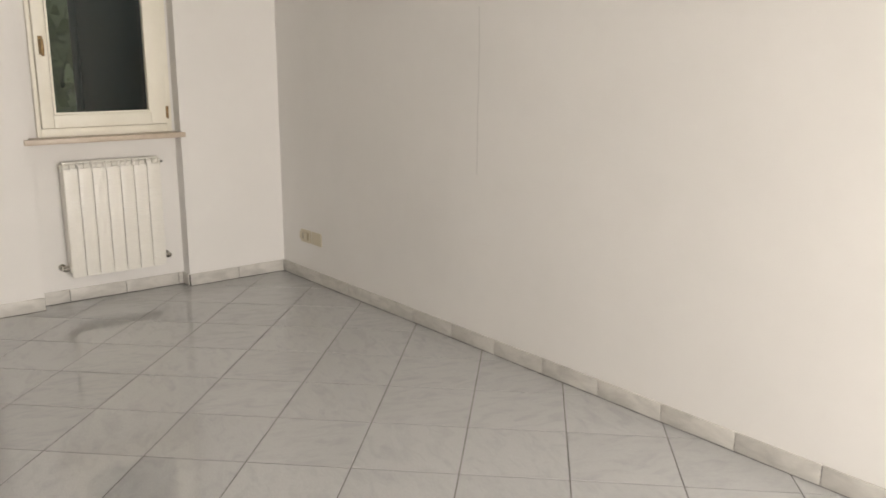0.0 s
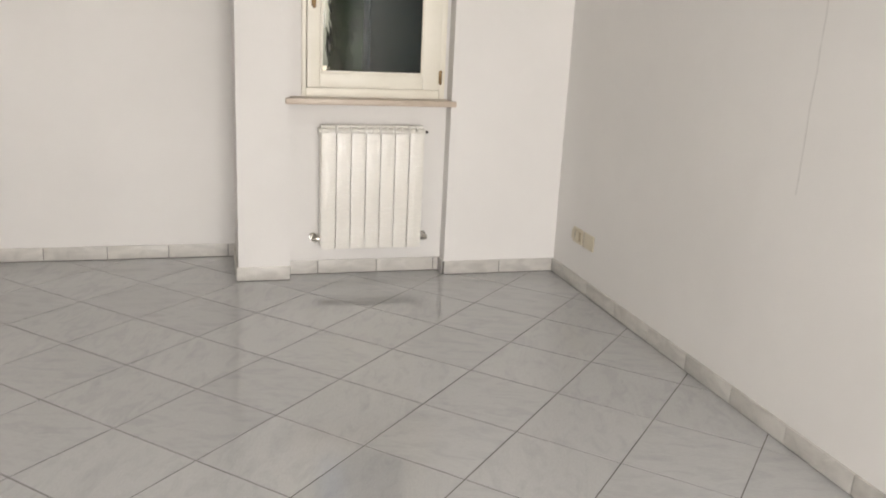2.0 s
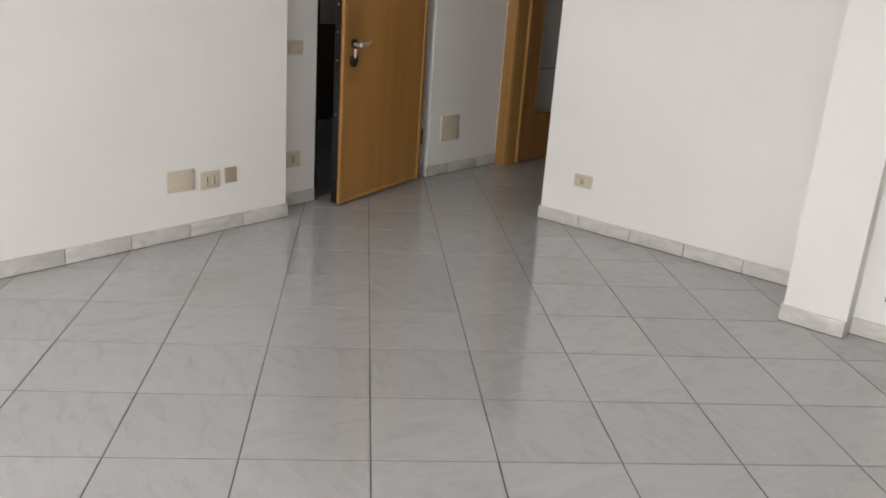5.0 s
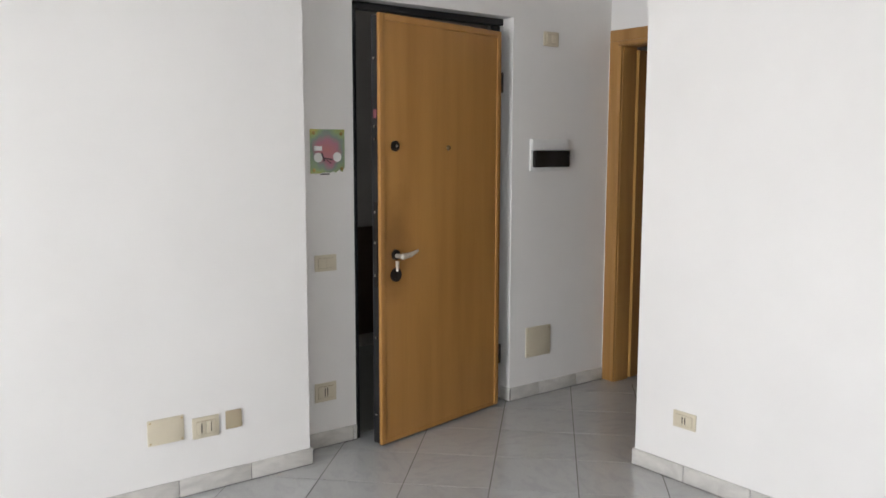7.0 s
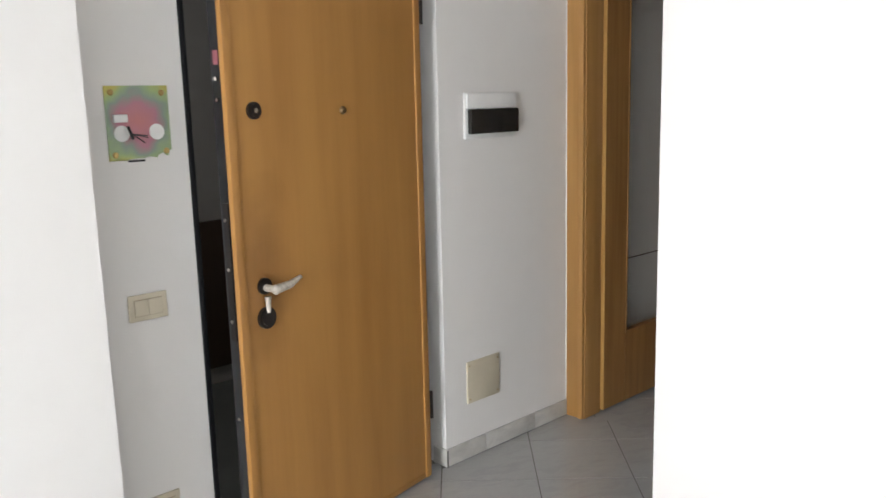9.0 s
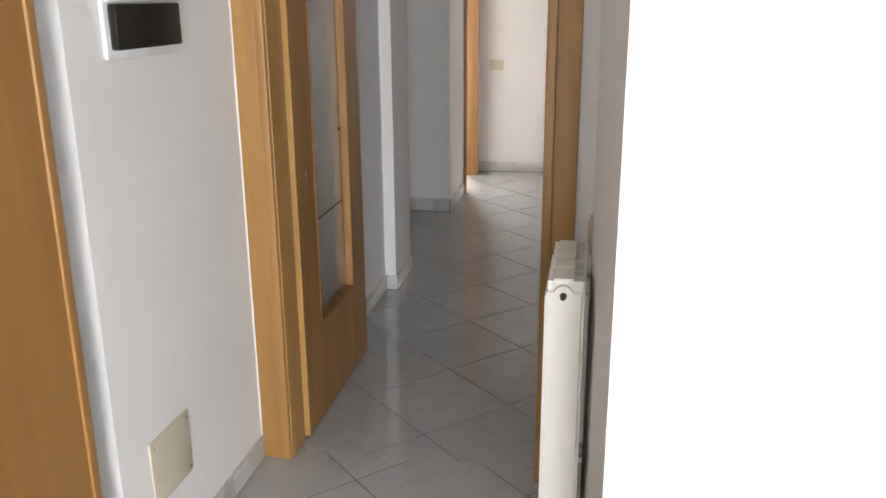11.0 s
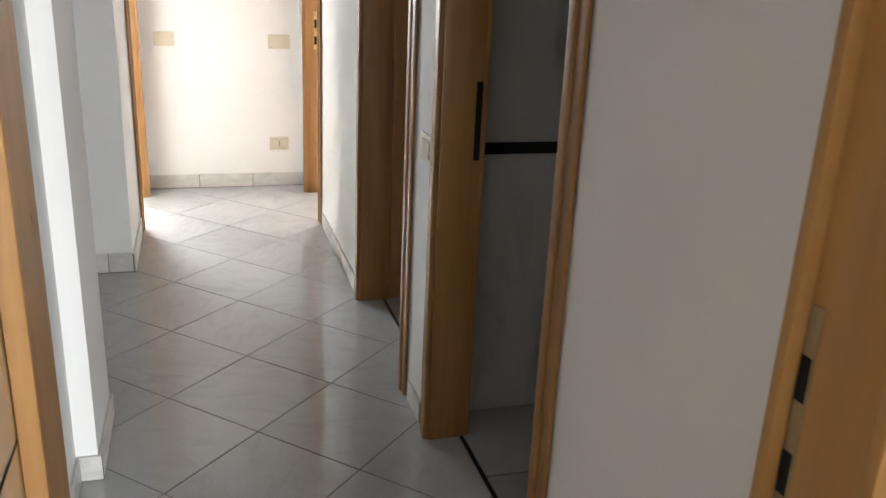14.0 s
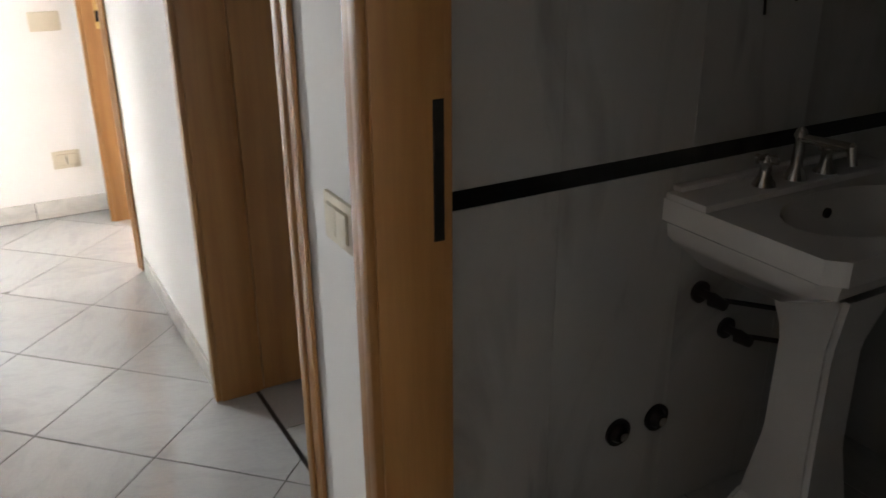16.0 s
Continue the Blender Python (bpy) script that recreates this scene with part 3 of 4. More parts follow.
def strike(ob, x, y, z, s, h=0.2, mat=None, half=0.012):
    """Lock strike plate let into a lining at x, facing s along x."""
    bm = B()
    a, b = sorted((x, x + s * 0.003))
    box(bm, (a, y - half, z - h / 2), (b, y + half, z + h / 2), 0.001)
    pl = part("strike_plate", bm, mat or brass, ob, "narrow metal strike plate")
    for dz in (-0.26 * h, 0.18 * h):
        bm = B()
        a, b = sorted((x + s * 0.0032, x + s * 0.0042))
        box(bm, (a, y - half * 0.85, z + dz - 0.024), (b, y + half * 0.85, z + dz + 0.024))
        part("latch_hole", bm, matt_black, pl)


# doorway to the hallway, with its glazed leaf folded back
dw = thing("door_2", pose(0, 0, 0), "orange oak doorway frame to the hallway", "doorway", kind="structure")
casing(dw, d0, d1, dt, FRAME, FRAME + 0.11, oak, (0.1, 0.077), lips=(0.004, -0.018))
strike(dw, d1, FRAME + 0.102, 1.0, -1, 0.24, strike_metal, 0.008)
structure("sealant_bead", box(B(), (WEST2, FRAME - 0.012, 0.08), (WEST2 + 0.005, FRAME, 2.19), 0.001), seal, "white sealant line beside the door frame", "trim")
gd = thing("glazed_door", pose(-2.404, 3.492, 0), "orange oak door with a tall satin glass pane, folded open", "door")
LW, LH = 0.755, 2.075
p0, p1, q0, q1 = 0.175, 0.585, 0.36, 1.96
bm = B()
for a, b in (((-0.042, 0.001, 0.012), (0, p0, LH)), ((-0.042, p1, 0.012), (0, LW, LH)), ((-0.042, p0, 0.012), (0, p1, q0)), ((-0.042, p0, q1), (0, p1, LH))):
    box(bm, a, b, 0.0015, 1)
leaf = part("leaf", bm, brown_wood, gd)
part("hinge_edge", box(B(), (-0.042, -0.002, 0.012), (0, 0.0008, LH)), oak_edge, gd, "golden lipping on the door edge")
bm = B()
f = -0.043
for a, b in (((f, p0 - 0.004, q0), (f + 0.007, p0 + 0.012, q1)), ((f, p1 - 0.012, q0), (f + 0.007, p1 + 0.004, q1)),
             ((f, p0 + 0.012, q0 - 0.004), (f + 0.007, p1 - 0.012, q0 + 0.012)), ((f, p0 + 0.012, q1 - 0.012), (f + 0.007, p1 - 0.012, q1 + 0.004))):
    box(bm, a, b, 0.002, 1)
part("glazing_bead", bm, oak_edge, leaf)
bm = B()
for a, b in (((-0.030, p0 + 0.0015, q0 + 0.002), (0.0025, p0 + 0.010, q1 - 0.002)), ((-0.030, p1 - 0.010, q0 + 0.002), (0.0025, p1 - 0.0015, q1 - 0.002)),
             ((-0.030, p0 + 0.010, q0 + 0.0015), (0.0025, p1 - 0.010, q0 + 0.010)), ((-0.030, p0 + 0.010, q1 - 0.010), (0.0025, p1 - 0.010, q1 - 0.0015))):
    box(bm, a, b, 0.0015, 1)
part("glass_trim", bm, brown_wood, leaf)
gp = part("pane", box(B(), (-0.036, p0 + 0.001, q0 + 0.001), (-0.031, p1 - 0.001, q1 - 0.001)), satin_glass, leaf)
gp.visible_shadow = False
part("glazing_bar", box(B(), (-0.0308, p0 + 0.011, 0.716), (-0.029, p1 - 0.011, 0.721)), dark_metal, leaf, "thin dark line across the glass")
bm = B()
rod(bm, (0, LW - 0.05, 1.02), (0.0015, LW - 0.05, 1.02), 0.006)
box(bm, (0, LW - 0.054, 0.995), (0.0015, LW - 0.046, 1.018))
part("keyhole", bm, bronze, gd, "small bare keyhole without its handle")
part("catch", rod(B(), (-0.0305, p1 - 0.022, 0.998), (-0.024, p1 - 0.022, 0.998), 0.0065), black_metal, leaf, "small black catch beside the glass")
# bathroom, store room and bedroom doorways: local x runs along the hallway wall


def side_door(name, y0, y1, m, label, depth=0.11, widths=(0.068, 0.068)):
    ob = thing(name, m, label, "doorway", kind="structure")
    casing(ob, y0, y1, 2.1, 0, depth, brown_wood, widths)
    return ob


# seen from the hallway, local x points along -y for the east wall
east = pose(HALL_E, 0, 0, 0, 0, -90)
bd = side_door("door_3", -BATH[1], -BATH[0], east, "orange brown wooden frame of the bathroom doorway")
strike(bd, -BATH[1], 0.102, 1.0, 1, 0.22, matt_black, 0.009)
sd = side_door("door_4", -STORE[1], -STORE[0], east, "dark brown wooden frame of the store room doorway")
rd = side_door("door_5", -FARDOOR[1], -FARDOOR[0], east, "orange wooden frame of a bedroom doorway")
strike(rd, -FARDOOR[1], 0.06, 1.0, 1, 0.22)
ld = side_door("door_6", FARDOOR[0], FARDOOR[1], pose(-2.472, 0, 0, 0, 0, 90), "orange wooden frame of a bedroom doorway", 0.10)
sl = thing("store_door", pose(-1.385, 6.206, 0), "plain brown wooden door standing open into the dark store room", "door")
part("leaf", box(B(), (0, 0, 0.012), (0.76, 0.04, 2.08), 0.003), brown_wood, sl)
for ya, yb in (BATH, STORE):
    structure("threshold_strip", box(B(), (-1.412, ya, -0.004), (-1.400, yb, 0.002)), dark_metal, "thin dark threshold strip in the doorway", "trim")

# armoured entrance door, ajar
fr = thing("door_1", pose(0, 0, 0), "black steel frame of the entrance door", "door frame", kind="structure")
for a, b in (((WEST2 - 0.11, e0, 0), (WEST2 + 0.002, e0 + 0.020, et - 0.036)), ((WEST2 - 0.139, e1 - 0.05, 0), (WEST2 - 0.112, e1, et - 0.036)), ((WEST2 - 0.139, e0, et - 0.036), (WEST2 - 0.085, e1, et))):
    part("jamb", box(B(), a, b, 0.003), black_metal, fr)
ang = math.degrees(math.atan2(0.165, 0.905))
ed = thing("entrance_door", pose(-2.503, 2.443, 0, 0, 0, 90 + ang), "armoured entrance door in orange oak veneer, standing ajar", "door")
# local x from the free edge (at -W) to the hinge (at 0); front towards -y
W, H = 0.925, 2.108
bm = B()
box(bm, (-W + 0.03, 0.0, 0.035), (-0.03, 0.012, H - 0.03))
panel = part("panel", bm, veneer, ed)
bm = B()
for a, b in (((-W, -0.006, 0.012), (-W + 0.034, 0.014, H)), ((-0.034, -0.006, 0.012), (0, 0.014, H)), ((-W + 0.034, -0.006, H - 0.034), (-0.034, 0.014, H)), ((-W + 0.034, -0.003, 0.012), (-0.034, 0.014, 0.036))):
    box(bm, a, b, 0.005)
part("edge_moulding", bm, veneer, ed)
part("steel_core", box(B(), (-W + 0.012, 0.014, 0.012), (-0.012, 0.066, H - 0.008), 0.002), black_metal, ed, "black steel door body")
for z in (0.16, 0.55, 0.86, 1.02, 1.17, 1.52, 1.58, 1.9):
    part("bolt", rod(B(), (-W + 0.014, 0.04, z), (-W + 0.004, 0.04, z), 0.006), chrome, ed, "round steel locking bolt")
part("lock_plate", box(B(), (-W + 0.008, 0.028, 0.80), (-W + 0.0125, 0.052, 1.22)), dark_metal, ed)
part("warning_tag", box(B(), (-W + 0.0095, 0.030, 1.62), (-W + 0.0125, 0.050, 1.66)), material("faded_red_label", (0.28, 0.09, 0.11), 0.6), ed, "small faded red sticker")
bm = B()
bx = -W + 0.102
rod(bm, (bx, 0.0, 1.487), (bx, -0.010, 1.487), 0.026)
rod(bm, (bx, -0.010, 1.487), (bx, -0.014, 1.487), 0.020)
rose = part("upper_lock", bm, dark_metal, ed, "round burnished lock rose")
part("keyhole", rod(B(), (bx, -0.0142, 1.487), (bx, -0.0155, 1.487), 0.008), chrome, rose)
part("peephole", rod(B(), (-0.432, 0.0, 1.478), (-0.432, -0.010, 1.478), 0.014, 0.010), bronze, ed, "small dull bronze peephole")
bm = B()
rod(bm, (bx, 0.0, 0.957), (bx, -0.010, 0.957), 0.026)
part("handle_rose", bm, dark_metal, ed)
bm = B()
rod(bm, (bx, -0.008, 0.952), (bx, -0.055, 0.952), 0.011)
ball(bm, (bx, -0.055, 0.952), 0.016, (1, 0.9, 1))
rod(bm, (bx, -0.055, 0.952), (bx + 0.055, -0.058, 0.958), 0.015, 0.012)
rod(bm, (bx + 0.055, -0.058, 0.958), (bx + 0.108, -0.052, 0.972), 0.012, 0.006)
rod(bm, (bx, -0.016, 0.925), (bx, -0.016, 0.875), 0.010, 0.006)
part("lever_handle", bm, wrapped_metal, ed, "lever handle still wrapped in crumpled film")
bm = B()
rod(bm, (bx, 0.0, 0.857), (bx, -0.012, 0.857), 0.034)
rod(bm, (bx, -0.012, 0.857), (bx, -0.016, 0.857), 0.024)
part("cylinder_rose", bm, dark_metal, ed, "round burnished cylinder rose")
for z in (0.25, 1.78):
    bm = B()
    rod(bm, (0.013, 0.002, z), (0.013, 0.002, z + 0.11), 0.010)
    box(bm, (-0.002, 0.014, z + 0.02), (0.03, 0.024, z + 0.10), 0.001)
    part("hinge", bm, dark_metal, ed)

# ---- wall plates ----


def plate(name, m, w, h, label, category, mods=(), mat=None, slots=(), screws=False, group="wall plates"):
    """Moulded cover plate: local x along the wall from 0 to w, z from 0 to h, front towards -y."""
    ob = thing(name, m, label, category, group)
    part("cover_plate", box(B(), (0, -0.008, 0), (w, 0.0, h), 0.004), mat or ivory, ob)
    # darker tan border stands in for the shade in the gaps around the rockers
    if mods:
        part("insert", box(B(), (w * 0.14, -0.0095, h * 0.18), (w * 0.86, -0.0075, h * 0.82), 0.001), ivory_dark, ob)
    rw = w * (0.172 if len(mods) > 1 else 0.355)
    for u in mods:
        part("rocker", box(B(), (w * u - rw, -0.0125, h * 0.205), (w * u + rw, -0.009, h * 0.795), 0.002), ivory, ob)
    for u in slots:
        part("slot", box(B(), (w * u - 0.002, -0.0136, h * 0.28), (w * u + 0.002, -0.0120, h * 0.72)), dark_metal, ob)
    if screws:
        for u in (0.07, 0.93):
            for v in (0.1, 0.9):
                part("screw", rod(B(), (w * u, -0.0079, h * v), (w * u, -0.0098, h * v), 0.0035, seg=10), brass, ob)
    return ob


def on_west(y, z, x=WEST2):
    return pose(x, y, z, 0, 0, 90)


def on_east(y, z, x):
    return pose(x, y, z, 0, 0, -90)


plate("blank_plate", on_west(0.397, 0.250, WEST), 0.155, 0.110, "ivory blank cover plate with four screws", "cover plate", screws=True)
plate("wall_outlet", on_west(0.587, 0.240, WEST), 0.120, 0.093, "ivory double wall outlet low on the wall", "outlet", (0.323, 0.677), slots=(0.323, 0.677))
plate("antenna_outlet", on_west(0.737, 0.255, WEST), 0.075, 0.083, "small tan antenna outlet", "outlet", mat=ivory_dark)
plate("light_switch", on_west(1.277, 0.882), 0.120, 0.080, "ivory light switch with two rockers", "switch", (0.323, 0.677))
plate("wall_outlet", on_west(1.266, 0.232), 0.120, 0.095, "ivory wall outlet below the light switch", "outlet", (0.5,), slots=(0.44, 0.56))
plate("doorbell_chime", on_west(2.786, 2.060), 0.118, 0.082, "ivory door chime plate high on the wall", "door chime", (0.323, 0.677))
plate("blank_plate", on_west(2.678, 0.240), 0.200, 0.182, "square ivory blank junction cover", "cover plate", screws=True)
plate("wall_outlet", pose(-1.222, BACK, 0.247), 0.119, 0.075, "ivory wall outlet above the skirting", "outlet", (0.5,), slots=(0.44, 0.56))
plate("wall_outlet", on_east(1.615, 0.250, EAST), 0.120, 0.083, "ivory wall outlet near the corner", "outlet", (0.3,), slots=(0.3,))
plate("wall_outlet", on_east(1.480, 0.250, EAST), 0.120, 0.083, "ivory blank outlet near the corner", "outlet", ())
plate("light_switch", on_east(3.280, 0.815, SIDE), 0.12, 0.083, "ivory switch with two rockers above the hallway radiator", "switch", (0.323, 0.677))
plate("light_switch", on_east(5.258, 0.855, HALL_E), 0.118, 0.083, "ivory light switch beside the bathroom doorway", "switch", (0.323, 0.677))
plate("thermostat", on_east(5.25, 1.385, HALL_E), 0.09, 0.085, "white thermostat beside the bathroom doorway", "thermostat", mat=white_plastic)
plate("wall_outlet", pose(-2.385, FAR, 0.875), 0.120, 0.085, "ivory blank outlet on the end wall", "outlet")
plate("wall_outlet", pose(-1.715, FAR, 0.870), 0.130, 0.085, "ivory blank outlet on the end wall", "outlet")
plate("wall_outlet", pose(-1.720, FAR, 0.235), 0.120, 0.085, "ivory outlet low on the end wall", "outlet", (0.5,), slots=(0.5,))

# consumer unit with a smoked door
cu = thing("fuse_box", on_west(2.690, 1.345), "white flush fuse box with a smoked black door", "fuse box")
part("case", box(B(), (0, -0.012, 0), (0.300, 0.0, 0.184), 0.004), white_plastic, cu)
bm = B()
box(bm, (0.012, -0.034, 0.020), (0.300, -0.013, 0.118), 0.006)
part("smoked_door", bm, smoke, cu, "glossy smoked black flap")
part("top_cover", box(B(), (0.004, -0.024, 0.120), (0.296, -0.0125, 0.180), 0.005), white_plastic, cu)
part("latch", box(B(), (0.13, -0.037, 0.022), (0.17, -0.0345, 0.03), 0.001), black_metal, cu)

# bare intercom back plate
ic = thing("intercom_backplate", on_west(1.358, 1.46), "bare zinc-plated intercom back plate with loose wires", "intercom plate")
bm = B()
edge = [(-0.094, 0.106), (-0.094, -0.104), (-0.045, -0.104), (-0.030, -0.101), (0.008, -0.100), (0.030, -0.097), (0.046, -0.101), (0.055, -0.092), (0.068, -0.088),
        (0.076, -0.096), (0.083, -0.098), (0.087, -0.083), (0.094, -0.080), (0.094, 0.106)]
prism(bm, edge, 0.0015, 0.004)
bmesh.ops.transform(bm, matrix=Matrix.Rotation(radians(90), 4, "X"), verts=bm.verts)
part("plate", bm, zinc, ic)
for x, z in ((-0.052, -0.028), (0.052, -0.026)):
    part("wall_hole", rod(B(), (x, -0.0042, z), (x, -0.0052, z), 0.023, seg=24), seal, ic, "round hole showing white plaster")
part("terminal", box(B(), (-0.075, -0.014, 0.004), (-0.035, -0.0042, 0.026), 0.002), white_plastic, ic, "small white terminal block")
for x, z in ((-0.075, 0.088), (0.075, 0.085), (-0.075, -0.088), (0.078, -0.083)):
    bm = B()
    rod(bm, (x, -0.0042, z), (x, -0.0075, z), 0.009, 0.006)
    part("screw", bm, brass, ic)
bm = B()
rod(bm, (-0.035, -0.010, -0.008), (-0.028, -0.022, -0.045), 0.004, seg=8)
for q in ((0.012, -0.030, -0.036), (0.014, -0.028, -0.041), (0.002, -0.032, -0.056)):
    rod(bm, (-0.028, -0.022, -0.030), q, 0.0016, seg=6)
part("wire", bm, black_metal, ic, "short dark wires poking out")
# solid black strip painted for the shade under the plate's lower edge
part("tear", box(B(), (-0.04, -0.0046, -0.110), (0.01, -0.0012, -0.1045), 0.001), black_metal, ic, "black strip for the shade in the gap under the plate edge")

# fine crack on the long wall; its soft shade is painted as a grey strip
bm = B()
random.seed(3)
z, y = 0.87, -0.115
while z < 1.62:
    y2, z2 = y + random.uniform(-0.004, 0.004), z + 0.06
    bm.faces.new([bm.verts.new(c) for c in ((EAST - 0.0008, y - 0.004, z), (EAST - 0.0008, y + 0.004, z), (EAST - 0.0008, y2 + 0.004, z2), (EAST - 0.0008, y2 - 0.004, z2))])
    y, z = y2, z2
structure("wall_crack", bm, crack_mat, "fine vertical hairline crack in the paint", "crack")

radiator(on_east(3.095, 0.040, SIDE), 4, "white aluminium radiator beside the hallway doorway")

# ---- bathroom ----
pieces("wall_bathroom", [((-0.06, 3.3, -0.1), (0.04, 5.33, T)), ((x1, 5.22, -0.1), (-0.06, 5.33, T)), ((x1 - 0.065, 3.38, -0.1), (-0.06, 3.49, T))], "bathroom wall faced with grey veined tiles", bath_tile_mat)
TY = 5.22
stile = thing("bathroom_tiling", pose(0, 0, 0), "grey veined wall tiles with a black listello band", "wall tiles", kind="structure")
tm = {}


def wall_piece(name, w, h, mat):
    key = (name, round(w, 3), round(h, 3))
    if key not in tm:
        tm[key] = mesh_of(name, box(B(), (0, -0.009, 0), (w - 0.0007, 0, h - 0.0007), 0.0003, 1), mat)
    o = new(name, tm[key])
    o.parent = stile
    return o


xs = [-1.40 + 0.335 * k for k in range(5)]
for a in xs:
    b = min(a + 0.335, -0.062)
    for z0, hh in ((0.0, 0.872), (0.909, 0.86), (1.769, 0.43)):
        wall_piece("wall_tile", b - a, hh, bath_tile_mat).location = (a, TY - 0.001, z0)
    wall_piece("listello_tile", b - a + 0.003, 0.038, black_tile).location = (a, TY + 0.0015, 0.872)
sink = thing("pedestal_sink", pose(-0.50, TY - 0.0105, 0), "white porcelain pedestal washbasin with a moulded rim", "washbasin")
bm = B()
hw, dp = 0.298, 0.415
cut = 0.030
o1 = [(-hw, 0), (-hw, -dp + cut * 1.1), (-hw + cut, -dp), (hw - cut, -dp), (hw, -dp + cut * 1.1), (hw, 0)]


def ring(bm, k, z, oy=0.0):
    return [bm.verts.new((x * k, (y + 0.0) * k + oy, z)) for x, y in o1]


def loft(bm, rings):
    for p, q in zip(rings, rings[1:]):
        for i in range(len(p)):
            bm.faces.new((p[i], p[(i + 1) % len(p)], q[(i + 1) % len(q)], q[i]))


loft(bm, [ring(bm, 0.55, 0.63), ring(bm, 0.86, 0.705), ring(bm, 0.93, 0.725), ring(bm, 0.95, 0.755), ring(bm, 1.0, 0.765), ring(bm, 1.0, 0.812)])
bm.faces.new([v for v in bm.verts][:6][::-1])
top = [v for v in bm.verts][-6:]
seg = 24
bowl = [[bm.verts.new((r * 0.215 * math.cos(2 * math.pi * k / seg), -0.258 + r * 0.125 * math.sin(2 * math.pi * k / seg), z)) for k in range(seg)]
        for r, z in ((1.0, 0.812), (0.96, 0.80), (0.85, 0.75), (0.6, 0.705), (0.15, 0.69))]
loft(bm, bowl)
bm.faces.new(bowl[-1])
edges = [e for e in bm.edges if e.is_boundary]
bmesh.ops.bridge_loops(bm, edges=edges)
box(bm, (-hw + 0.002, -0.112, 0.796), (hw - 0.002, -0.001, 0.826), 0.006)
box(bm, (-hw + 0.02, -0.025, 0.825), (hw - 0.02, -0.001, 0.838), 0.005)
part("basin", bm, porcelain, sink)
bm = B()
loft(bm, [[bm.verts.new((sx * w, -0.20 + sy * d, z)) for sx, sy in ((-1, -1), (1, -1), (1, 1), (-1, 1))] for w, d, z in
          ((0.110, 0.11, 0.0), (0.110, 0.11, 0.05), (0.085, 0.09, 0.07), (0.060, 0.068, 0.25), (0.058, 0.066, 0.50), (0.085, 0.10, 0.64))])
bm.faces.new([v for v in bm.verts][:4])
bmesh.ops.bevel(bm, geom=[e for e in bm.edges], offset=0.012, segments=3, affect="EDGES")
part("pedestal", bm, porcelain, sink)
part("overflow", rod(B(), (0.0, -0.168, 0.775), (0.0, -0.162, 0.775), 0.011), dark_metal, sink)
for x in (-0.095, 0.095):
    bm = B()
    lathe(bm, [(0.026, 0), (0.024, 0.012), (0.013, 0.03), (0.011, 0.05), (0.016, 0.06), (0.010, 0.072)], (x, -0.075, 0.818))
    rod(bm, (x - 0.028, -0.075, 0.882), (x + 0.028, -0.075, 0.882), 0.006)
    rod(bm, (x, -0.103, 0.882), (x, -0.047, 0.882), 0.006)
    ball(bm, (x, -0.075, 0.884), 0.010)
    part("tap", bm, chrome, sink, "chrome cross-handle tap")
bm = B()
lathe(bm, [(0.027, 0), (0.024, 0.014), (0.013, 0.035), (0.011, 0.090), (0.015, 0.100), (0.011, 0.113), (0.004, 0.120)], (0, -0.075, 0.818))
rod(bm, (0, -0.075, 0.914), (0, -0.195, 0.920), 0.010)
rod(bm, (0, -0.195, 0.922), (0, -0.203, 0.885), 0.011, 0.009)
part("spout", bm, chrome, sink, "tall chrome bridge spout")
for x, z in ((-0.665, 0.57), (-0.566, 0.454)):
    v = thing("angle_valve", pose(x, TY - 0.0105, z), "tarnished angle valve under the washbasin", "valve", "bathroom valves")
    bm = B()
    rod(bm, (0, 0, 0), (0, -0.008, 0), 0.026)
    rod(bm, (0, -0.008, 0), (0, -0.05, 0), 0.010)
    rod(bm, (0, -0.04, -0.005), (0, -0.075, -0.005), 0.017, 0.013)
    part("body", bm, dark_metal, v)
    part("hose", rod(B(), (0.005, -0.045, -0.003), (0.13, -0.11, -0.03), 0.006), dark_metal, v)
for x, z in ((-0.874, 0.271), (-0.760, 0.273)):
    v = thing("capped_pipe", pose(x, TY - 0.0105, z), "dark capped pipe stub with a round rose", "pipe stub", "bathroom pipe stubs")
    bm = B()
    rod(bm, (0, 0, 0), (0, -0.007, 0), 0.034)
    rod(bm, (0, -0.007, 0), (0, -0.02, 0), 0.024, 0.018)
    part("rose", bm, dark_metal, v)
    part("plug", rod(B(), (0, -0.02, 0), (0, -0.026, 0), 0.011), chrome, v)
bm = B()
for a, b in (((-0.62, -0.002, 1.30), (-0.612, -0.03, 1.22)), ((-0.612, -0.03, 1.22), (-0.63, -0.05, 1.17)), ((-0.60, -0.002, 1.30), (-0.53, -0.04, 1.19))):
    rod(bm, (a[0], TY - 0.010 + a[1], a[2]), (b[0], TY - 0.010 + b[1], b[2]), 0.003, seg=6)
tagged(new("loose_wires", mesh_of("loose_wires", bm, dark_metal)), "loose dark wires hanging from the bathroom wall", "wires")

# ---- floors ----
TILE = 0.385
GAP = 0.0042
structure("floor", box(B(), (-4.7, SOUTH - 0.2, -0.15), (EAST + 0.1, FRAME + 0.055, -0.0016)), grout_mat, "grey grout bed under diagonal floor tiles", "floor")
structure("floor_hall", box(B(), (-4.7, FRAME + 0.055, -0.15), (0.04, 10.4, -0.0016)), grout_mat, "grey grout bed under diagonal hallway tiles", "floor")
structure("floor_landing", box(B(), (-4.2, 0.7, -0.0015), (WEST2 - 0.06, 3.8, 0.003)), landing_floor, "dim stone landing floor", "floor")


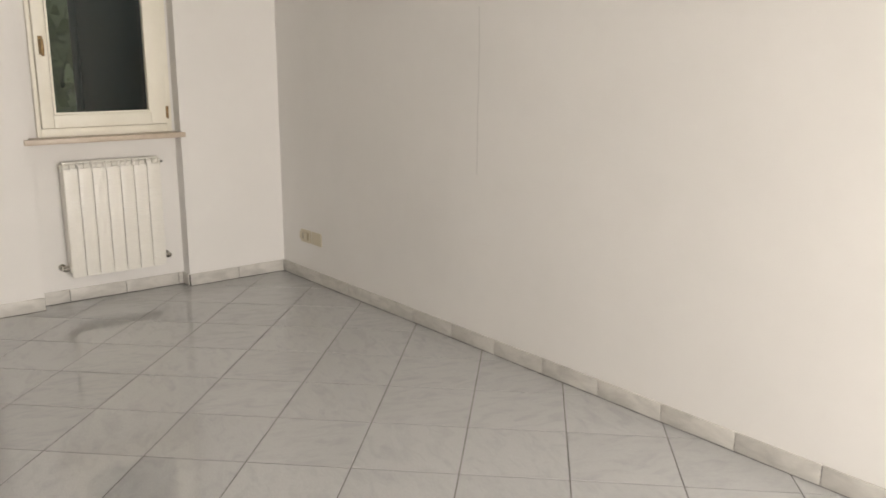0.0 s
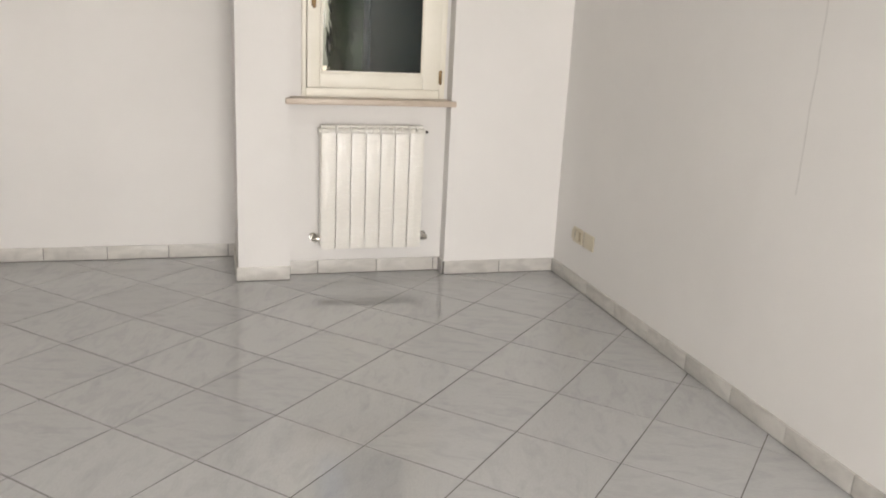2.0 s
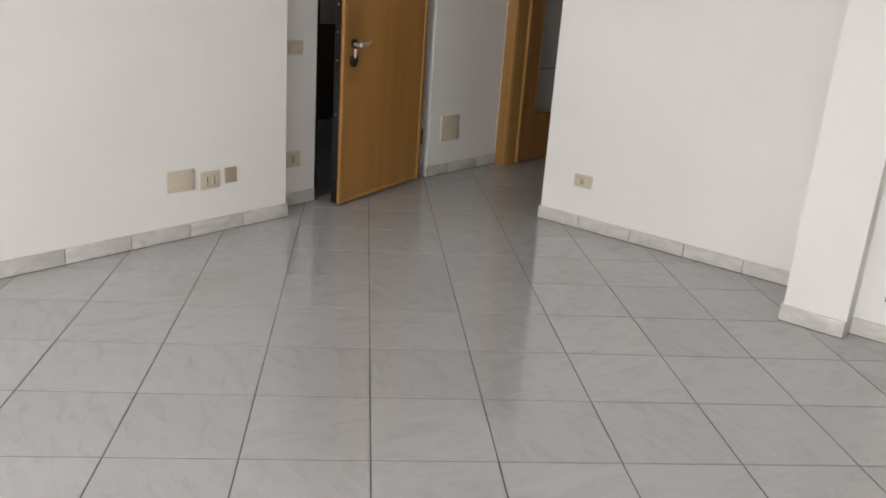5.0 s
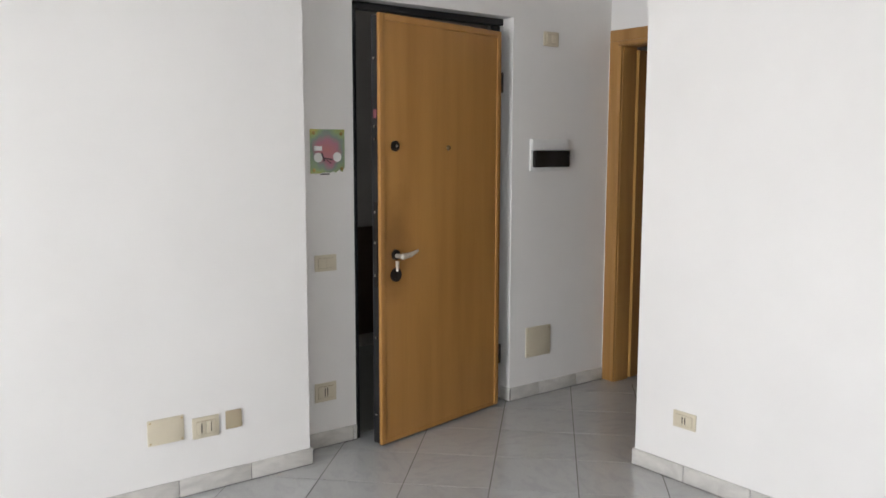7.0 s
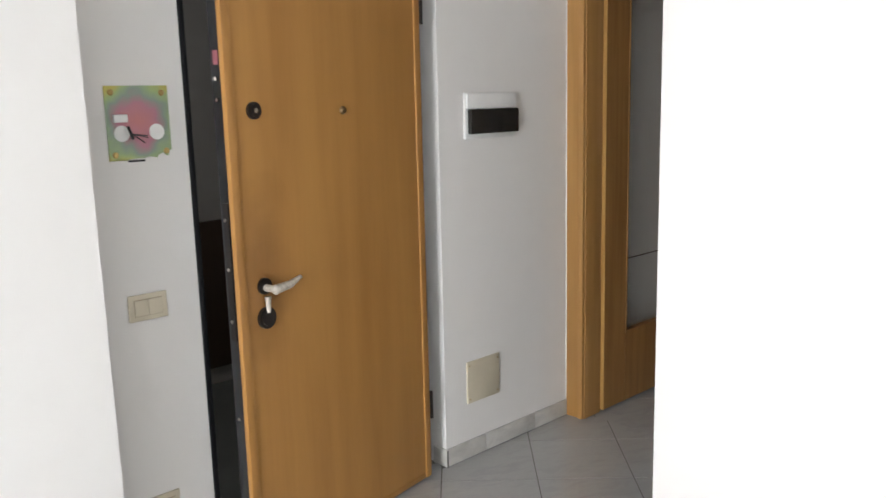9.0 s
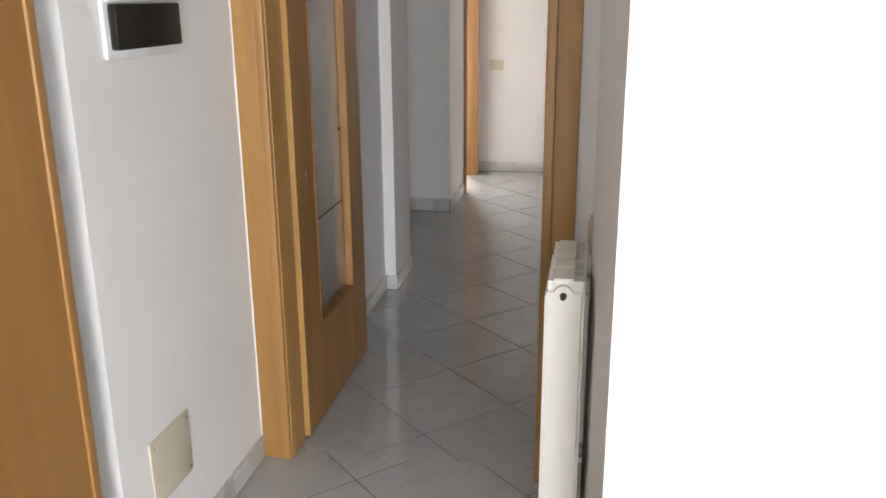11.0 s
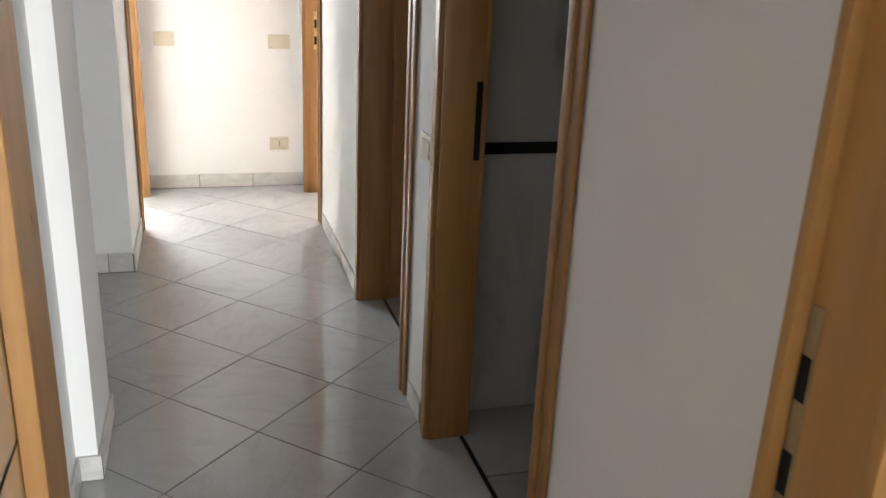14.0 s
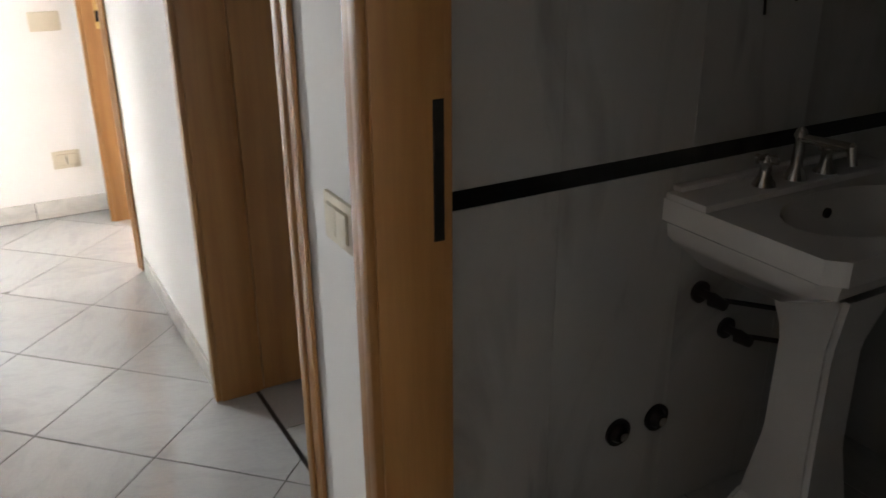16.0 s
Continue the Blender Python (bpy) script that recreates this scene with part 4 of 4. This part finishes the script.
def clip(poly, axis, at, keep):
    out = []
    for (a, b) in zip(poly, poly[1:] + poly[:1]):
        ia, ib = keep * (a[axis] - at) >= 0, keep * (b[axis] - at) >= 0
        if ia:
            out.append(a)
        if ia != ib:
            t = (at - a[axis]) / (b[axis] - a[axis])
            out.append((a[0] + t * (b[0] - a[0]), a[1] + t * (b[1] - a[1])))
    return out


whole = {}


def lay(parent, origin, rects, turn=45.0, near=None):
    """Square tiles on the diagonal, cut to the rooms' outlines."""
    c, s = math.cos(radians(turn)), math.sin(radians(turn))
    h = TILE / 2 - GAP / 2
    floor_ob = bpy.data.objects[parent]
    rest = B()
    for x0, x1, y0, y1 in rects:
        span = int((abs(x1 - x0) + abs(y1 - y0)) / TILE) + 3
        mx, my = (x0 + x1) / 2 - origin[0], (y0 + y1) / 2 - origin[1]
        ci, cj = round((mx * c + my * s) / TILE), round((-mx * s + my * c) / TILE)
        for i in range(ci - span, ci + span):
            for j in range(cj - span, cj + span):
                u, v = (i + 0.5) * TILE, (j + 0.5) * TILE
                px, py = origin[0] + u * c - v * s, origin[1] + u * s + v * c
                if px < x0 - 0.3 or px > x1 + 0.3 or py < y0 - 0.3 or py > y1 + 0.3:
                    continue
                poly = [(px + a * c - b * s, py + a * s + b * c) for a, b in ((-h, -h), (h, -h), (h, h), (-h, h))]
                full = all(x0 <= q[0] <= x1 and y0 <= q[1] <= y1 for q in poly)
                for axis, at, keep in ((0, x0, 1), (0, x1, -1), (1, y0, 1), (1, y1, -1)):
                    poly = clip(poly, axis, at, keep) if poly else poly
                if len(poly) < 3:
                    continue
                area = abs(sum(p[0] * q[1] - q[0] * p[1] for p, q in zip(poly, poly[1:] + poly[:1]))) / 2
                if area < 0.0006:
                    continue
                if near and not (near[0] < px < near[1] and near[2] < py < near[3]):
                    prism(rest, poly, -0.006, 0.0)
                    continue
                if full:
                    if turn not in whole:
                        bm = B()
                        prism(bm, [(a * c - b * s, a * s + b * c) for a, b in ((-h, -h), (h, -h), (h, h), (-h, h))], -0.006, 0.0)
                        bmesh.ops.bevel(bm, geom=[e for e in bm.edges if all(v.co.z > -0.001 for v in e.verts)], offset=0.0012, segments=2, affect="EDGES")
                        whole[turn] = mesh_of("floor_tile", bm, floor_tile_mat)
                    me = whole[turn]
                else:
                    bm = B()
                    prism(bm, [(q[0] - px, q[1] - py) for q in poly], -0.006, 0.0)
                    me = mesh_of("floor_tile", bm, floor_tile_mat, False)
                ob = new("floor_tile", me)
                ob.location = (px, py, 0)
                ob.parent = floor_ob
    if len(rest.verts):
        tagged(part("floor_tile_rest", rest, floor_tile_mat, floor_ob), kind="stuff")
    else:
        rest.free()


lay("floor", (0, 0), [(WEST, EAST, SOUTH, NORTH), (WEST2, WEST, STEP, NORTH), (WEST2, PIER, NORTH, BACK), (n0, n1, NORTH, nb), (WEST2, BACK_END, BACK, FRAME + 0.055),
                      (WEST2 - 0.07, WEST2, e0, e1)], near=(-3, 3, -2.6, 4))
lay("floor_hall", (-2.023, 5.220), [(HALL_W, HALL_E, FRAME + 0.055, 7.42), (-2.572, x1, 7.42, FAR), (HALL_E, -1.412, BATH[0], BATH[1]), (HALL_E, -1.412, STORE[0], STORE[1]),
                                    (-3.9, HALL_W, 5.42, 6.75), (-4.6, -2.572, 6.88, 10.3), (x1, -0.45, 7.05, 10.2)], near=(-3.2, -1.3, 3, 8.4))
lay("floor_hall", (-1.40, TY), [(-1.40, -0.06, 3.49, TY - 0.010), (-1.40, -0.45, 5.33, 6.95)], turn=0.0)

# ---- skirting ----
sk_mesh = {}


def skirting(a, b, inward, h=0.078, piece=0.330, start=0.0, name="baseboard"):
    """A row of skirting tiles from a to b along a wall; inward: the way the room lies."""
    a, b, n = Vector((*a, 0)), Vector((*b, 0)), Vector((*inward, 0))
    length, way = (b - a).length, (b - a).normalized()
    base = structure(name, B(), grout_mat, "grey tile skirting along the wall", "baseboard")
    bm = prism(B(), [(q.x, q.y) for q in (a, b, b + n * 0.006, a + n * 0.006)], 0, h - 0.004)
    bmesh.ops.recalc_face_normals(bm, faces=bm.faces)
    base.data = mesh_of(name, bm, grout_mat)
    t = -start
    while t < length - 0.004:
        s, e = max(t, 0), min(t + piece, length)
        t += piece
        if e - s < 0.01:
            continue
        key = (round(e - s, 4), round(h, 4))
        if key not in sk_mesh:
            bm = B()
            box(bm, (0.0018, 0.0, 0.0035), (e - s - 0.0018, 0.011, h), 0.0022)
            sk_mesh[key] = mesh_of("skirting_tile", bm, skirt_mat)
        o = new("skirting_tile", sk_mesh[key])
        if way.x * n.y - way.y * n.x > 0:
            m = Matrix.Translation(a + way * s) @ Matrix.Rotation(math.atan2(way.y, way.x), 4, "Z")
        else:
            m = Matrix.Translation(a + way * e) @ Matrix.Rotation(math.atan2(-way.y, -way.x), 4, "Z")
        o.parent = base
        o.matrix_basis = m


skirting((EAST, SOUTH), (EAST, NORTH), (-1, 0))
skirting((n1, NORTH), (EAST - 0.011, NORTH), (0, -1), start=0.0)
skirting((n1, NORTH), (n1, nb), (-1, 0))
skirting((n0, nb), (n1 - 0.011, nb), (0, -1), start=0.17)
skirting((PIER - 0.011, NORTH), (n0, NORTH), (0, -1))
skirting((PIER, NORTH), (PIER, BACK - 0.011), (-1, 0))
skirting((BACK_END - 0.011, BACK), (PIER, BACK), (0, -1), start=0.04)
skirting((BACK_END, BACK), (BACK_END, BACK + 0.12), (-1, 0))
skirting((BACK_END, BACK + 0.12), (SIDE, 2.95), (-1, 0))
skirting((SIDE, 2.95), (SIDE, FRAME), (-1, 0), start=0.1)
skirting((WEST, SOUTH), (WEST, STEP + 0.011), (1, 0), start=0.20)
skirting((WEST2 + 0.011, STEP), (WEST, STEP), (0, 1))
skirting((WEST2, STEP + 0.0), (WEST2, e0), (1, 0))
skirting((WEST2, e1), (WEST2, FRAME - 0.014), (1, 0), start=0.1)
skirting((WEST2 - 0.07, e1), (WEST2 + 0.011, e1), (0, -1))
skirting((HALL_E, FRAME + 0.13), (HALL_E, BATH[0] - 0.1), (-1, 0))
skirting((HALL_E, BATH[1] + 0.1), (HALL_E, STORE[0] - 0.1), (-1, 0))
skirting((HALL_E, STORE[1] + 0.1), (HALL_E, FARDOOR[0] - 0.1), (-1, 0))
skirting((HALL_W, FRAME + 0.13), (HALL_W, 5.049), (1, 0))
skirting((HALL_W, 5.06), (-2.457, 5.06), (0, -1))
skirting((-2.468, 5.06), (-2.468, 5.42), (1, 0))
skirting((-3.9, 6.75), (-2.472, 6.75), (0, -1), h=0.095)
skirting((-2.472, 6.739), (-2.472, FARDOOR[0] - 0.1), (1, 0), h=0.09)
skirting((-2.472, FAR), (HALL_E, FAR), (0, -1), h=0.088, start=0.02)
